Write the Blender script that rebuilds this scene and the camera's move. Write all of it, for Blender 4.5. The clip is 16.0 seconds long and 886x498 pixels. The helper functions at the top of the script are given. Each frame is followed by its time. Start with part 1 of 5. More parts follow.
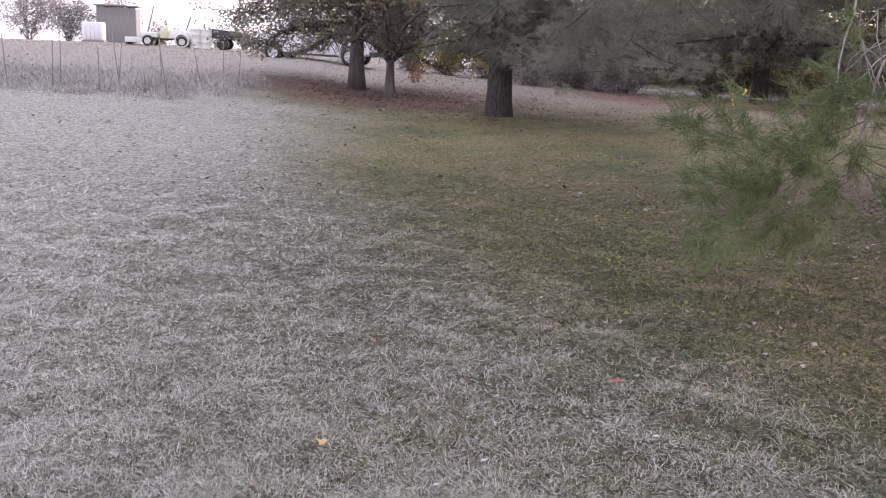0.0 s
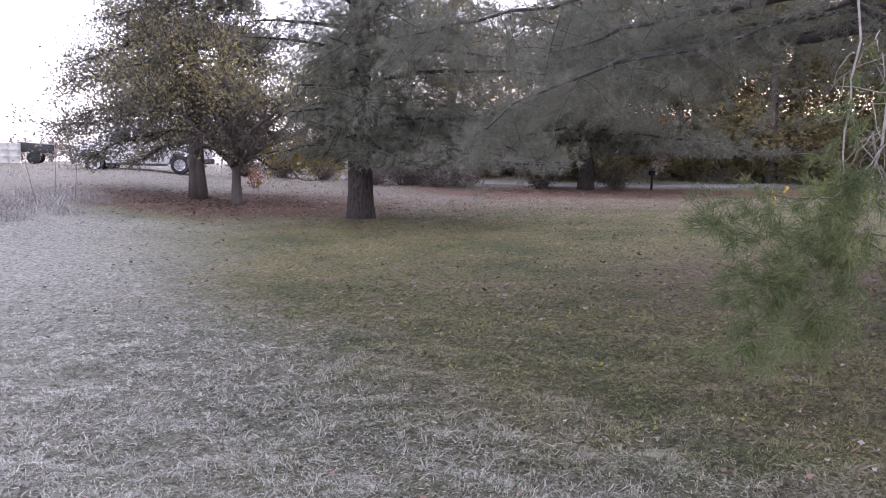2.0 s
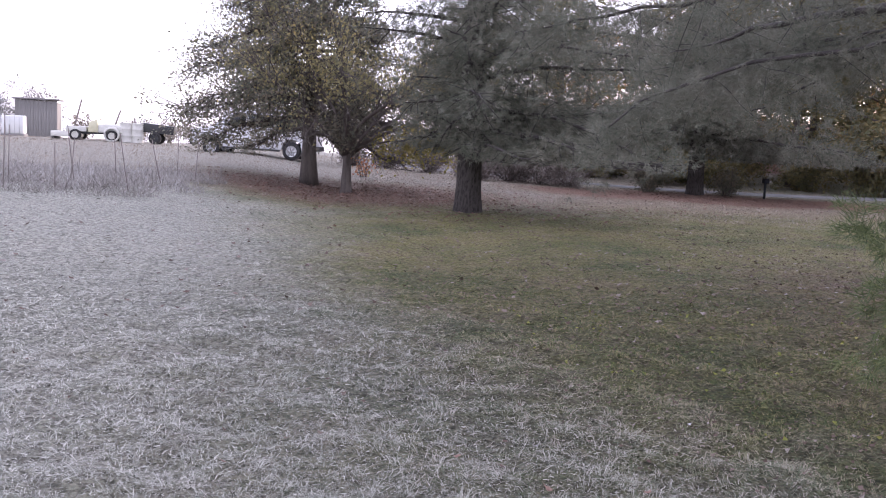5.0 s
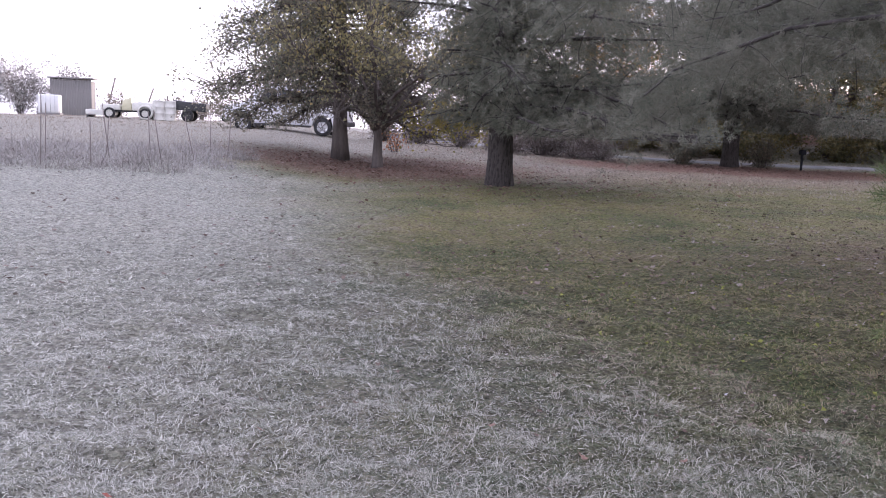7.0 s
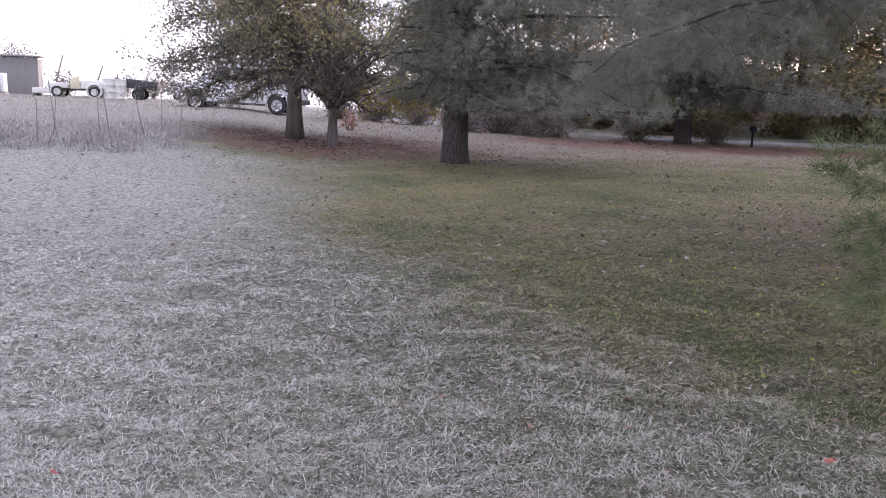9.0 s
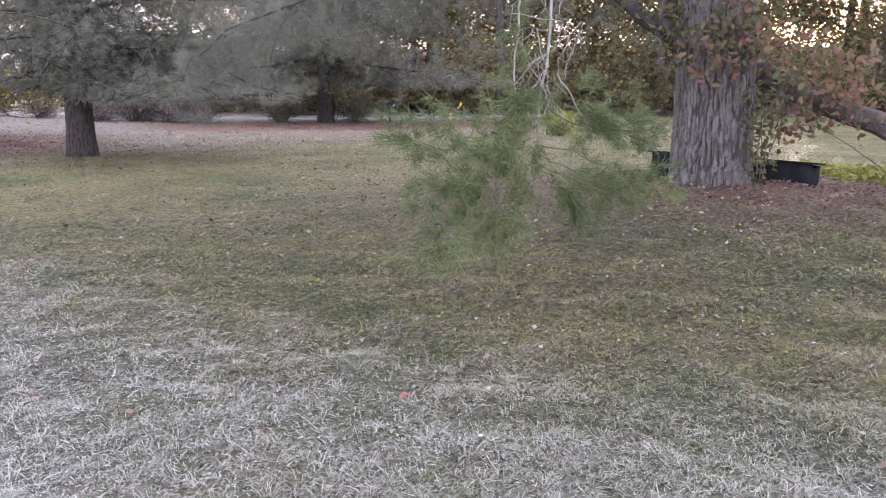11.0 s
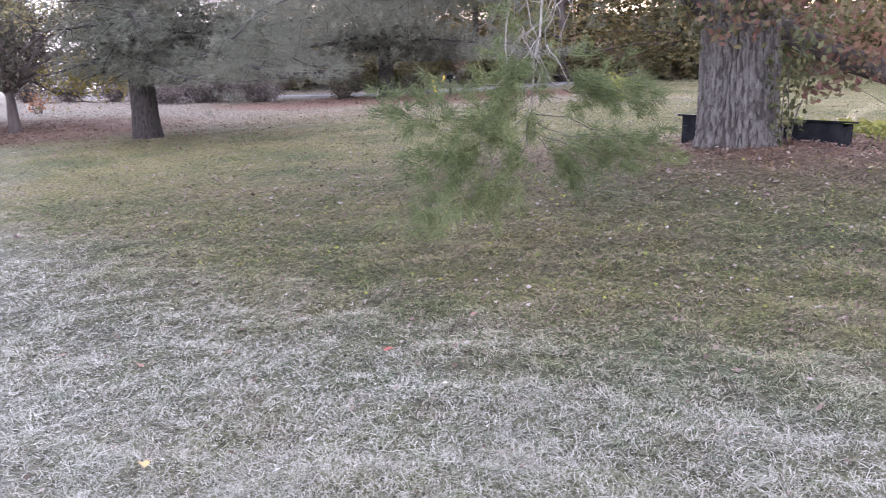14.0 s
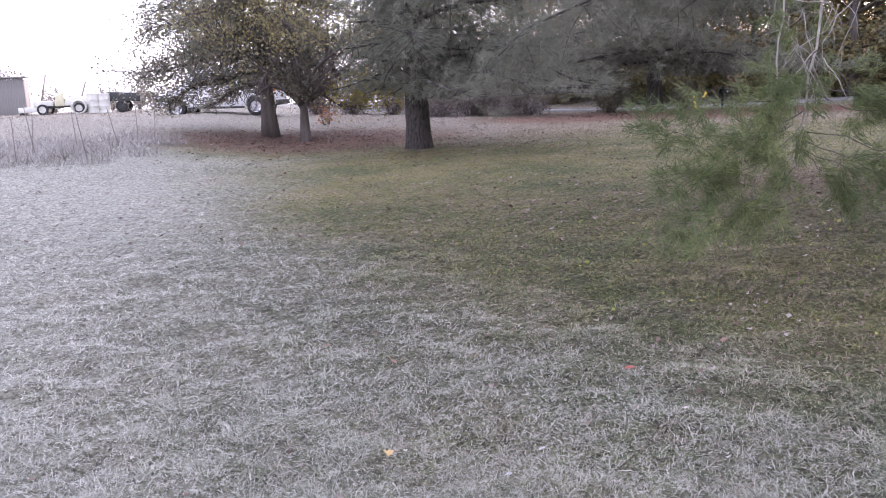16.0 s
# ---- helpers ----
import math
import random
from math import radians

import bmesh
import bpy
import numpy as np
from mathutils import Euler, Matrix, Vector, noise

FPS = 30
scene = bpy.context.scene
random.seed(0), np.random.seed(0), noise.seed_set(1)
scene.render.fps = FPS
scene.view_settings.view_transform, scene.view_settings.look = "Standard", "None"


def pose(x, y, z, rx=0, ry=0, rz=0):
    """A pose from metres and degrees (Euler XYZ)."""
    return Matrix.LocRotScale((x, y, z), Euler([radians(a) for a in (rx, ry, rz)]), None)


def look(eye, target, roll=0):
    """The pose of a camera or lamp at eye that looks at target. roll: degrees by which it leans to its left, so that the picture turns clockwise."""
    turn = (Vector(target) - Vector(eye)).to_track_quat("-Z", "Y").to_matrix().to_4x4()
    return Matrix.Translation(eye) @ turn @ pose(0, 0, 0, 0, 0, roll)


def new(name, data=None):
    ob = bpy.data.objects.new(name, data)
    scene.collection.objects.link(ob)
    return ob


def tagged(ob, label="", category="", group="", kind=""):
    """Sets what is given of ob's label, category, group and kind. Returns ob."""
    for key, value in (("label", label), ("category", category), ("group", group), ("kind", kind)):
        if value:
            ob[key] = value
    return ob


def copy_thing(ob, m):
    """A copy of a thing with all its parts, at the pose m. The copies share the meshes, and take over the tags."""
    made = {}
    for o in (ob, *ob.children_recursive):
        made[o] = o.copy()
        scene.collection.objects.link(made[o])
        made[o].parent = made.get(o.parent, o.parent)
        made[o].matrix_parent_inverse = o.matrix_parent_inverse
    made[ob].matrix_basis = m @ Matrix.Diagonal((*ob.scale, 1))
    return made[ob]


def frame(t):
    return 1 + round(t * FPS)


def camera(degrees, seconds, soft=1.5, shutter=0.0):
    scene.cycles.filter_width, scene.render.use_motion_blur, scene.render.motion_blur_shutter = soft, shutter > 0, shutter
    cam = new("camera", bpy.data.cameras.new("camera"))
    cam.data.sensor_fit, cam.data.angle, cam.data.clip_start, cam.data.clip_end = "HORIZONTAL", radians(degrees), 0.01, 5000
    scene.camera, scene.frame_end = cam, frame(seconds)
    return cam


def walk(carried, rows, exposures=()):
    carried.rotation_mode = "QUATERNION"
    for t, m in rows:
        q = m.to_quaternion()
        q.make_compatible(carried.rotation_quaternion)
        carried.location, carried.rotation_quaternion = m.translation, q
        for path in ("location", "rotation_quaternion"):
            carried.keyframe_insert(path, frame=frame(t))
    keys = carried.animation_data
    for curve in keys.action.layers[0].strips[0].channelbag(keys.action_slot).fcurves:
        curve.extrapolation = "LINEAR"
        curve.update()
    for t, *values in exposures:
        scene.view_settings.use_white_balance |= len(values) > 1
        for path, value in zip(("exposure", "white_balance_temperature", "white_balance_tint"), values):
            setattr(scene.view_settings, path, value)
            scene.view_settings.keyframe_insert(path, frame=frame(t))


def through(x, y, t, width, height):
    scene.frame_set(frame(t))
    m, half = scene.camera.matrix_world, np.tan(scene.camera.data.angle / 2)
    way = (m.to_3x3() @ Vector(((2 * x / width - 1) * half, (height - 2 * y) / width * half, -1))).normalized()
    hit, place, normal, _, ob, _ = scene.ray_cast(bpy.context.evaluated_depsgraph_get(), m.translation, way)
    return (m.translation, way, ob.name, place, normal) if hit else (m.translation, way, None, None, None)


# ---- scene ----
cam = camera(54.2, 16.0, soft=0.95, shutter=0.15)
PATH = [
    (0, (0.005, -0.093, 1.627), (0.025, 1.851, 1.158), 2.6),
    (0.2, (-0.114, 0.006, 1.665), (-0.05, 1.953, 1.216), 1.8),
    (0.5, (-0.326, 0.147, 1.628), (-0.178, 2.106, 1.254), 1.6),
    (1, (-0.608, 0.394, 1.598), (-0.273, 2.337, 1.263), 2.0),
    (1.5, (-0.831, 0.658, 1.581), (-0.465, 2.602, 1.289), -0.2),
    (2, (-1.031, 0.584, 1.656), (-0.603, 2.523, 1.414), 0.2),
    (2.5, (-1.14, 0.664, 1.63), (-0.657, 2.594, 1.424), 0.7),
    (3, (-1.196, 0.648, 1.613), (-0.793, 2.597, 1.411), 1.3),
    (3.5, (-1.233, 0.616, 1.624), (-0.94, 2.582, 1.406), 2.0),
    (4, (-1.228, 0.604, 1.622), (-0.983, 2.575, 1.391), 2.5),
    (6.5, (-1.231, 0.6, 1.592), (-1.063, 2.571, 1.294), 2.1),
    (7, (-1.238, 0.608, 1.584), (-1.098, 2.578, 1.27), 2.0),
    (7.5, (-1.239, 0.604, 1.58), (-1.121, 2.573, 1.25), 1.9),
    (8, (-1.233, 0.611, 1.573), (-1.112, 2.577, 1.226), 2.0),
    (8.5, (-1.21, 0.586, 1.563), (-1.049, 2.547, 1.206), 2.1),
    (9, (-1.19, 0.56, 1.569), (-0.954, 2.513, 1.21), 1.9),
    (9.5, (-1.175, 0.527, 1.578), (-0.86, 2.471, 1.226), 1.6),
    (10, (-1.085, 0.491, 1.581), (-0.536, 2.383, 1.232), 1.8),
    (10.2, (-1.028, 0.433, 1.603), (-0.323, 2.274, 1.262), 1.6),
    (12.3, (-0.779, -0.031, 1.545), (0.272, 1.607, 1.086), -0.3),
    (12.5, (-0.77, -0.071, 1.549), (0.302, 1.551, 1.081), -0.4),
    (13, (-0.7, -0.187, 1.558), (0.396, 1.419, 1.089), -0.8),
    (13.5, (-0.573, -0.25, 1.551), (0.459, 1.401, 1.095), -0.6),
    (14, (-0.565, -0.299, 1.597), (0.221, 1.485, 1.15), -2.4),
    (14.5, (-0.686, -0.405, 1.622), (-0.064, 1.448, 1.198), -2.6),
    (15, (-0.745, -0.455, 1.605), (-0.28, 1.446, 1.188), -2.4),
    (15.5, (-0.713, -0.467, 1.626), (-0.377, 1.463, 1.223), -2.2),
    (16, (-0.521, -0.365, 1.605), (-0.3, 1.584, 1.215), -2.8),
]
EXPOSURE = [(0, 1.50, 6250, 31), (2, 1.52, 5950, 31), (4, 1.40, 5930, 31), (9, 1.42, 5950, 31), (10, 1.70, 5980, 31), (12.5, 2.56, 5860, 29), (13.5, 2.42, 5860, 29), (15, 2.02, 5880, 30), (16, 1.80, 5900, 31)]
walk(cam, [(t, look(eye, target, roll)) for t, eye, target, roll in PATH], EXPOSURE)

# ---- world, sun, exposure ----
SUN_DIR = Vector((0.796, 0.602, 0.10)).normalized()
world = bpy.data.worlds.new("sky")
scene.world = world
world.use_nodes = True
wt = world.node_tree
sky = wt.nodes.new("ShaderNodeTexSky")
sky.sky_type = "NISHITA"
sky.sun_disc = False
sky.sun_elevation = math.asin(SUN_DIR.z)
sky.sun_rotation = math.atan2(SUN_DIR.x, SUN_DIR.y)
sky.dust_density = 1.0
sky.air_density = 1.0
hazy = wt.nodes.new("ShaderNodeMix")
hazy.data_type = "RGBA"
hazy.inputs[0].default_value = 0.72
hazy.inputs[7].default_value = (5.6, 5.7, 6.0, 1)
wt.links.new(sky.outputs[0], hazy.inputs[6])
wt.links.new(hazy.outputs[2], wt.nodes["Background"].inputs[0])
wt.nodes["Background"].inputs[1].default_value = 0.15
sun_data = bpy.data.lights.new("sun", "SUN")
sun_data.energy, sun_data.angle, sun_data.color = 2.2, radians(0.6), (1.0, 0.86, 0.68)
sun = new("sun", sun_data)
sun.matrix_world = look(SUN_DIR * 100, (0, 0, 0))


# ---- materials ----
def nodes_of(name):
    m = bpy.data.materials.new(name)
    m.use_nodes = True
    t = m.node_tree
    return m, t, t.nodes["Principled BSDF"]


def n_new(t, kind, **inputs):
    n = t.nodes.new(kind)
    for k, v in inputs.items():
        n.inputs[k.replace("_", " ")].default_value = v
    return n


def mix(t, fac, a, b):
    n = t.nodes.new("ShaderNodeMix")
    n.data_type = "RGBA"
    for socket, v in ((n.inputs[0], fac), (n.inputs[6], a), (n.inputs[7], b)):
        if isinstance(v, (int, float)):
            socket.default_value = v
        elif isinstance(v, tuple):
            socket.default_value = (*v, 1)
        else:
            t.links.new(v, socket)
    return n.outputs[2]


def calc(t, op, a, b=0.0, clamp=False):
    n = t.nodes.new("ShaderNodeMath")
    n.operation, n.use_clamp = op, clamp
    for socket, v in ((n.inputs[0], a), (n.inputs[1], b)):
        if isinstance(v, (int, float)):
            socket.default_value = v
        else:
            t.links.new(v, socket)
    return n.outputs[0]


def noise_of(t, scale, detail=4.0, rough=0.55, vector=None):
    n = n_new(t, "ShaderNodeTexNoise", Scale=scale, Detail=detail, Roughness=rough)
    if vector is not None:
        t.links.new(vector, n.inputs["Vector"])
    return n.outputs["Fac"]


def ramp(t, fac, lo, hi):
    n = t.nodes.new("ShaderNodeMapRange")
    n.interpolation_type = "SMOOTHSTEP"
    n.inputs["From Min"].default_value, n.inputs["From Max"].default_value = lo, hi
    t.links.new(fac, n.inputs["Value"])
    return n.outputs["Result"]


def bump(t, bsdf, height, strength=0.5, distance=0.02):
    n = n_new(t, "ShaderNodeBump", Strength=strength, Distance=distance)
    t.links.new(height, n.inputs["Height"])
    t.links.new(n.outputs[0], bsdf.inputs["Normal"])


def surface(name, a, b, scale=8.0, rough=0.7, metal=0.0, relief=0.3, distance=0.01, fine=60.0, island=0.0, stretch=None):
    """Two colours mixed by coarse and fine noise, with relief."""
    m, t, p = nodes_of(name)
    co = t.nodes.new("ShaderNodeTexCoord").outputs["Object"]
    if stretch:
        mp = n_new(t, "ShaderNodeMapping")
        mp.inputs["Scale"].default_value = stretch
        t.links.new(co, mp.inputs["Vector"])
        co = mp.outputs[0]
    big, small = noise_of(t, scale, 4, 0.6, co), noise_of(t, fine, 3, 0.6, co)
    fac = calc(t, "ADD", calc(t, "MULTIPLY", ramp(t, big, 0.3, 0.7), 0.65), calc(t, "MULTIPLY", small, 0.35))
    if island:
        g = t.nodes.new("ShaderNodeNewGeometry")
        fac = calc(t, "ADD", calc(t, "MULTIPLY", fac, 1 - island), calc(t, "MULTIPLY", g.outputs["Random Per Island"], island))
    t.links.new(mix(t, fac, a, b), p.inputs["Base Color"])
    p.inputs["Roughness"].default_value, p.inputs["Metallic"].default_value = rough, metal
    if relief:
        bump(t, p, calc(t, "ADD", big, calc(t, "MULTIPLY", small, 0.5)), relief, distance)
    return m


# where trees keep the frost off the lawn: centre x, y and reach in metres
SHELTER = [(5.9, 8.6, 6.1), (6.0, 6.5, 5.0), (5.0, 12.0, 6.6), (12.2, 9.5, 4.4)]
SHELTER_FAR = [(15.5, 13.0, 7.0), (24.0, 24.0, 9.5), (2.6, 16.0, 4.6), (-1.0, 22.5, 4.0), (9.5, 21.5, 6.0)]
LITTER = [(-1.4, 24.6, 4.2), (11.6, 30.8, 4.6), (6.9, 7.0, 1.55), (7.0, 29.6, 3.0), (15.6, 30.0, 3.6), (62.0, 48.0, 34.0), (30.0, 72.0, 27.0)]


def patches(t, pos, rings, soft, wobble, fade=1.0):
    """1 inside any of the rings, fading to 0 outside."""
    best = None
    for x, y, r in rings:
        d = t.nodes.new("ShaderNodeVectorMath")
        d.operation = "DISTANCE"
        flat = t.nodes.new("ShaderNodeVectorMath")
        flat.operation = "MULTIPLY"
        flat.inputs[1].default_value = (1, 1, 0)
        t.links.new(pos, flat.inputs[0])
        t.links.new(flat.outputs[0], d.inputs[0])
        d.inputs[1].default_value = (x, y, 0)
        e = calc(t, "ADD", d.outputs["Value"], wobble)
        one = calc(t, "SUBTRACT", 1.0, ramp(t, e, r - soft, r + soft * fade))
        best = one if best is None else calc(t, "MAXIMUM", best, one)
    return best


def lawn_cover(t):
    """Sockets: bare of frost, reddish litter, and noises of the lawn, by place."""
    g = t.nodes.new("ShaderNodeNewGeometry")
    pos = g.outputs["Position"]
    coarse = noise_of(t, 0.55, 3, 0.6, pos)
    mid = noise_of(t, 2.6, 4, 0.65, pos)
    wob = calc(t, "ADD", calc(t, "MULTIPLY", calc(t, "SUBTRACT", coarse, 0.5), 1.0), calc(t, "MULTIPLY", calc(t, "SUBTRACT", mid, 0.5), 1.1))
    bare = calc(t, "MAXIMUM", patches(t, pos, SHELTER, 0.8, wob, 1.4), patches(t, pos, SHELTER_FAR, 1.9, wob, 1.3))
    return bare, patches(t, pos, LITTER, 1.4, wob), coarse, mid, g


def grass_material(name, blades):
    m, t, p = nodes_of(name)
    bare, litter, coarse, mid, g = lawn_cover(t)
    fine = noise_of(t, 38.0, 3, 0.7, g.outputs["Position"])
    pick = g.outputs["Random Per Island"] if blades else fine
    hue = calc(t, "ADD", calc(t, "MULTIPLY", pick, 0.55), calc(t, "MULTIPLY", coarse, 0.7))
    green = mix(t, ramp(t, hue, 0.3, 0.9), (0.047, 0.087, 0.030), (0.28, 0.262, 0.068))
    shed = patches(t, g.outputs["Position"], [(7.0, 8.6, 3.3)], 2.0, 0.0)
    dry = mix(t, ramp(t, calc(t, "ADD", calc(t, "ADD", calc(t, "MULTIPLY", pick, 0.5), calc(t, "ADD", calc(t, "MULTIPLY", mid, 0.5), calc(t, "MULTIPLY", coarse, 0.4))), calc(t, "MULTIPLY", shed, 0.18)), 0.56, 0.98), green, mix(t, shed, (0.27, 0.215, 0.145), (0.26, 0.18, 0.125)))
    spread = t.nodes.new("ShaderNodeSeparateXYZ")
    t.links.new(g.outputs["Position"], spread.inputs[0])
    leafy = mix(t, ramp(t, fine, 0.35, 0.65), (0.23, 0.135, 0.105), (0.16, 0.10, 0.08))
    needled = mix(t, ramp(t, fine, 0.35, 0.65), (0.29, 0.135, 0.10), (0.20, 0.105, 0.082))
    red = mix(t, ramp(t, spread.outputs["X"], 3.0, 6.0), leafy, needled)
    base = mix(t, calc(t, "MULTIPLY", litter, 0.85 if not blades else 0.6), dry, red)
    frost_amt = calc(t, "MULTIPLY", calc(t, "SUBTRACT", 1.0, bare), 0.95 if blades else 0.72)
    apart = t.nodes.new("ShaderNodeSeparateXYZ")
    t.links.new(g.outputs["Position"], apart.inputs[0])
    meadow = ramp(t, calc(t, "ADD", apart.outputs["Y"], calc(t, "MULTIPLY", mid, 4.0)), 20.0, 28.0)
    meadow = calc(t, "MULTIPLY", meadow, calc(t, "SUBTRACT", 1.0, ramp(t, apart.outputs["X"], 13.0, 19.0)))
    base = mix(t, calc(t, "MULTIPLY", meadow, calc(t, "SUBTRACT", 0.75, calc(t, "MULTIPLY", litter, 0.5))), base, mix(t, ramp(t, fine, 0.3, 0.7), (0.23, 0.172, 0.13), (0.38, 0.30, 0.24)))
    frost_amt = calc(t, "MULTIPLY", frost_amt, calc(t, "SUBTRACT", 1.0, calc(t, "MULTIPLY", meadow, 0.3)))
    west = t.nodes.new("ShaderNodeSeparateXYZ")
    t.links.new(g.outputs["Position"], west.inputs[0])
    # whiter westward: heavier frost, with glare and open-sky brightness painted into the colour
    frost_glare = ramp(t, calc(t, "MULTIPLY", west.outputs["X"], -1.0), -0.5, 4.0)
    frost_amt = calc(t, "MULTIPLY", frost_amt, calc(t, "ADD", 0.82, calc(t, "MULTIPLY", frost_glare, 0.30)))
    tuft = calc(t, "SUBTRACT", noise_of(t, 8.5, 2, 0.5, g.outputs["Position"]), 0.5)
    grain = calc(t, "ADD", calc(t, "ADD", calc(t, "MULTIPLY", pick, 0.85), calc(t, "MULTIPLY", mid, 0.2)), calc(t, "ADD", calc(t, "MULTIPLY", tuft, 0.8), calc(t, "ADD", calc(t, "MULTIPLY", calc(t, "SUBTRACT", mid, 0.5), 0.4), calc(t, "MULTIPLY", frost_glare, 0.28))))
    frost = calc(t, "MULTIPLY", calc(t, "ADD", calc(t, "MULTIPLY", frost_amt, 0.95), 0.06), ramp(t, grain, -0.25, 0.62), True)
    frost = calc(t, "MULTIPLY", frost, calc(t, "SUBTRACT", 1.0, calc(t, "MULTIPLY", litter, 0.9)))
    rime = mix(t, ramp(t, noise_of(t, 4.2, 3, 0.6, g.outputs["Position"]), 0.5, 0.72), (0.56, 0.555, 0.50), (0.50, 0.45, 0.40))
    # dark end of the tones stands in for shaded gaps between blades
    white = mix(t, pick, mix(t, frost_glare, (0.135, 0.142, 0.122), (0.31, 0.315, 0.275)), mix(t, frost_glare, rime, (0.69, 0.69, 0.615)))
    colour = mix(t, frost, base, white)
    if not blades:
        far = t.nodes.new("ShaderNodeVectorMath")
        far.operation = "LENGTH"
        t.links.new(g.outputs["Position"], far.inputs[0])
        # thatch near the walk, its colour darkened for the shade under the blades
        thatch_shade = mix(t, 0.7, base, (0.030, 0.032, 0.026))
        colour = mix(t, ramp(t, far.outputs["Value"], 6.0, 15.0), mix(t, calc(t, "ADD", 0.18, calc(t, "MULTIPLY", frost_glare, 0.4)), thatch_shade, colour), colour)
        # noise darkening painted in as shade among tufts and lumps
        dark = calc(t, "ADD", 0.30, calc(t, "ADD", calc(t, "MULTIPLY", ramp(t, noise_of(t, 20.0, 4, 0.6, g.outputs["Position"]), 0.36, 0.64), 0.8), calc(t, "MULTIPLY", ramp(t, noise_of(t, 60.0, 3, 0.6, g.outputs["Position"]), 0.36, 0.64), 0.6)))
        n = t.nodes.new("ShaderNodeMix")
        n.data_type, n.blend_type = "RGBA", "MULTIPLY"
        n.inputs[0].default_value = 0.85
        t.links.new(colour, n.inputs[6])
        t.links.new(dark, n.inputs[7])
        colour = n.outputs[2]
        bump(t, p, calc(t, "ADD", fine, calc(t, "MULTIPLY", tuft, 2.0)), 1.0, 0.10)
    t.links.new(colour, p.inputs["Base Color"])
    p.inputs["Roughness"].default_value = 0.75
    p.inputs["Specular IOR Level"].default_value = 0.25
    return m


def leaf_material(name, colours, rough=0.65, through=0.25):
    """Leaves: each takes one of the colours, thin enough to let light through."""
    m, t, p = nodes_of(name)
    g = t.nodes.new("ShaderNodeNewGeometry")
    r = t.nodes.new("ShaderNodeValToRGB")
    r.color_ramp.interpolation = "LINEAR"
    while len(r.color_ramp.elements) < len(colours):
        r.color_ramp.elements.new(0.5)
    for i, c in enumerate(colours):
        r.color_ramp.elements[i].position = i / (len(colours) - 1)
        r.color_ramp.elements[i].color = (*c, 1)
    blot = noise_of(t, 1.1, 3, 0.6, g.outputs["Position"])
    fac = calc(t, "ADD", calc(t, "MULTIPLY", g.outputs["Random Per Island"], 0.65), calc(t, "MULTIPLY", ramp(t, blot, 0.3, 0.7), 0.35))
    t.links.new(fac, r.inputs[0])
    t.links.new(r.outputs[0], p.inputs["Base Color"])
    p.inputs["Roughness"].default_value = rough
    p.inputs["Specular IOR Level"].default_value = 0.3
    tr = t.nodes.new("ShaderNodeBsdfTranslucent")
    t.links.new(r.outputs[0], tr.inputs[0])
    ms = t.nodes.new("ShaderNodeMixShader")
    ms.inputs[0].default_value = through
    t.links.new(p.outputs[0], ms.inputs[1])
    t.links.new(tr.outputs[0], ms.inputs[2])
    t.links.new(ms.outputs[0], t.nodes["Material Output"].inputs[0])
    return m


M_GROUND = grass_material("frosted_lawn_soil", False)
M_BLADE = grass_material("frosted_grass", True)
M_BARK = surface("grey_bark", (0.058, 0.048, 0.043), (0.165, 0.14, 0.125), 5, 0.9, 0, 0.9, 0.03, 40, 0, (1, 1, 0.22))
M_LIMB = surface("dark_limb_bark", (0.022, 0.019, 0.018), (0.085, 0.074, 0.068), 6, 0.9, 0, 0.6, 0.015, 50)
M_LOG = surface("rough_log_bark", (0.034, 0.028, 0.025), (0.135, 0.117, 0.104), 9, 0.9, 0, 1.0, 0.03, 45)


def furrowed(name, low, pale, deep):
    """Bark: pale ridge tops, darker down in the furrows."""
    m, t, p = nodes_of(name)
    at = t.nodes.new("ShaderNodeAttribute")
    at.attribute_name = "furrow"
    co = t.nodes.new("ShaderNodeTexCoord").outputs["Object"]
    big, small = noise_of(t, 5.0, 4, 0.6, co), noise_of(t, 60.0, 4, 0.7, co)
    long = n_new(t, "ShaderNodeMapping")
    long.inputs["Scale"].default_value = (1, 1, 0.32)
    t.links.new(co, long.inputs["Vector"])
    flakes = noise_of(t, 24.0, 3, 0.6, long.outputs[0])
    plates = ramp(t, flakes, 0.40, 0.60)
    top = mix(t, calc(t, "ADD", calc(t, "MULTIPLY", big, 0.6), calc(t, "MULTIPLY", small, 0.4)), low, pale)
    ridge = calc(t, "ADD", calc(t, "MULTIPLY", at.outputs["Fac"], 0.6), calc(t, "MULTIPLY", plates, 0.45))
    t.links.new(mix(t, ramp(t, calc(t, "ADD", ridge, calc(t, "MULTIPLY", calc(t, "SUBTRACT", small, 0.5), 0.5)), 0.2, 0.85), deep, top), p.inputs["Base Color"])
    p.inputs["Roughness"].default_value = 0.9
    bump(t, p, calc(t, "ADD", calc(t, "MULTIPLY", small, 0.5), plates), 0.8, 0.016)
    return m


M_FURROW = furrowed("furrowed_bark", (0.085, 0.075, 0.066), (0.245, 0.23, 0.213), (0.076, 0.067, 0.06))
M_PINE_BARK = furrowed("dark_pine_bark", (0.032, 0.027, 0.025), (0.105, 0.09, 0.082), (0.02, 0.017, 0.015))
M_TWIG = surface("pale_lichened_twig", (0.19, 0.17, 0.145), (0.40, 0.375, 0.335), 14, 0.9, 0, 0.4, 0.004, 90)
M_NEEDLE = leaf_material("pine_needles", [(0.115, 0.133, 0.102), (0.168, 0.180, 0.138), (0.22, 0.222, 0.175), (0.30, 0.28, 0.228)], 0.6, 0.45)
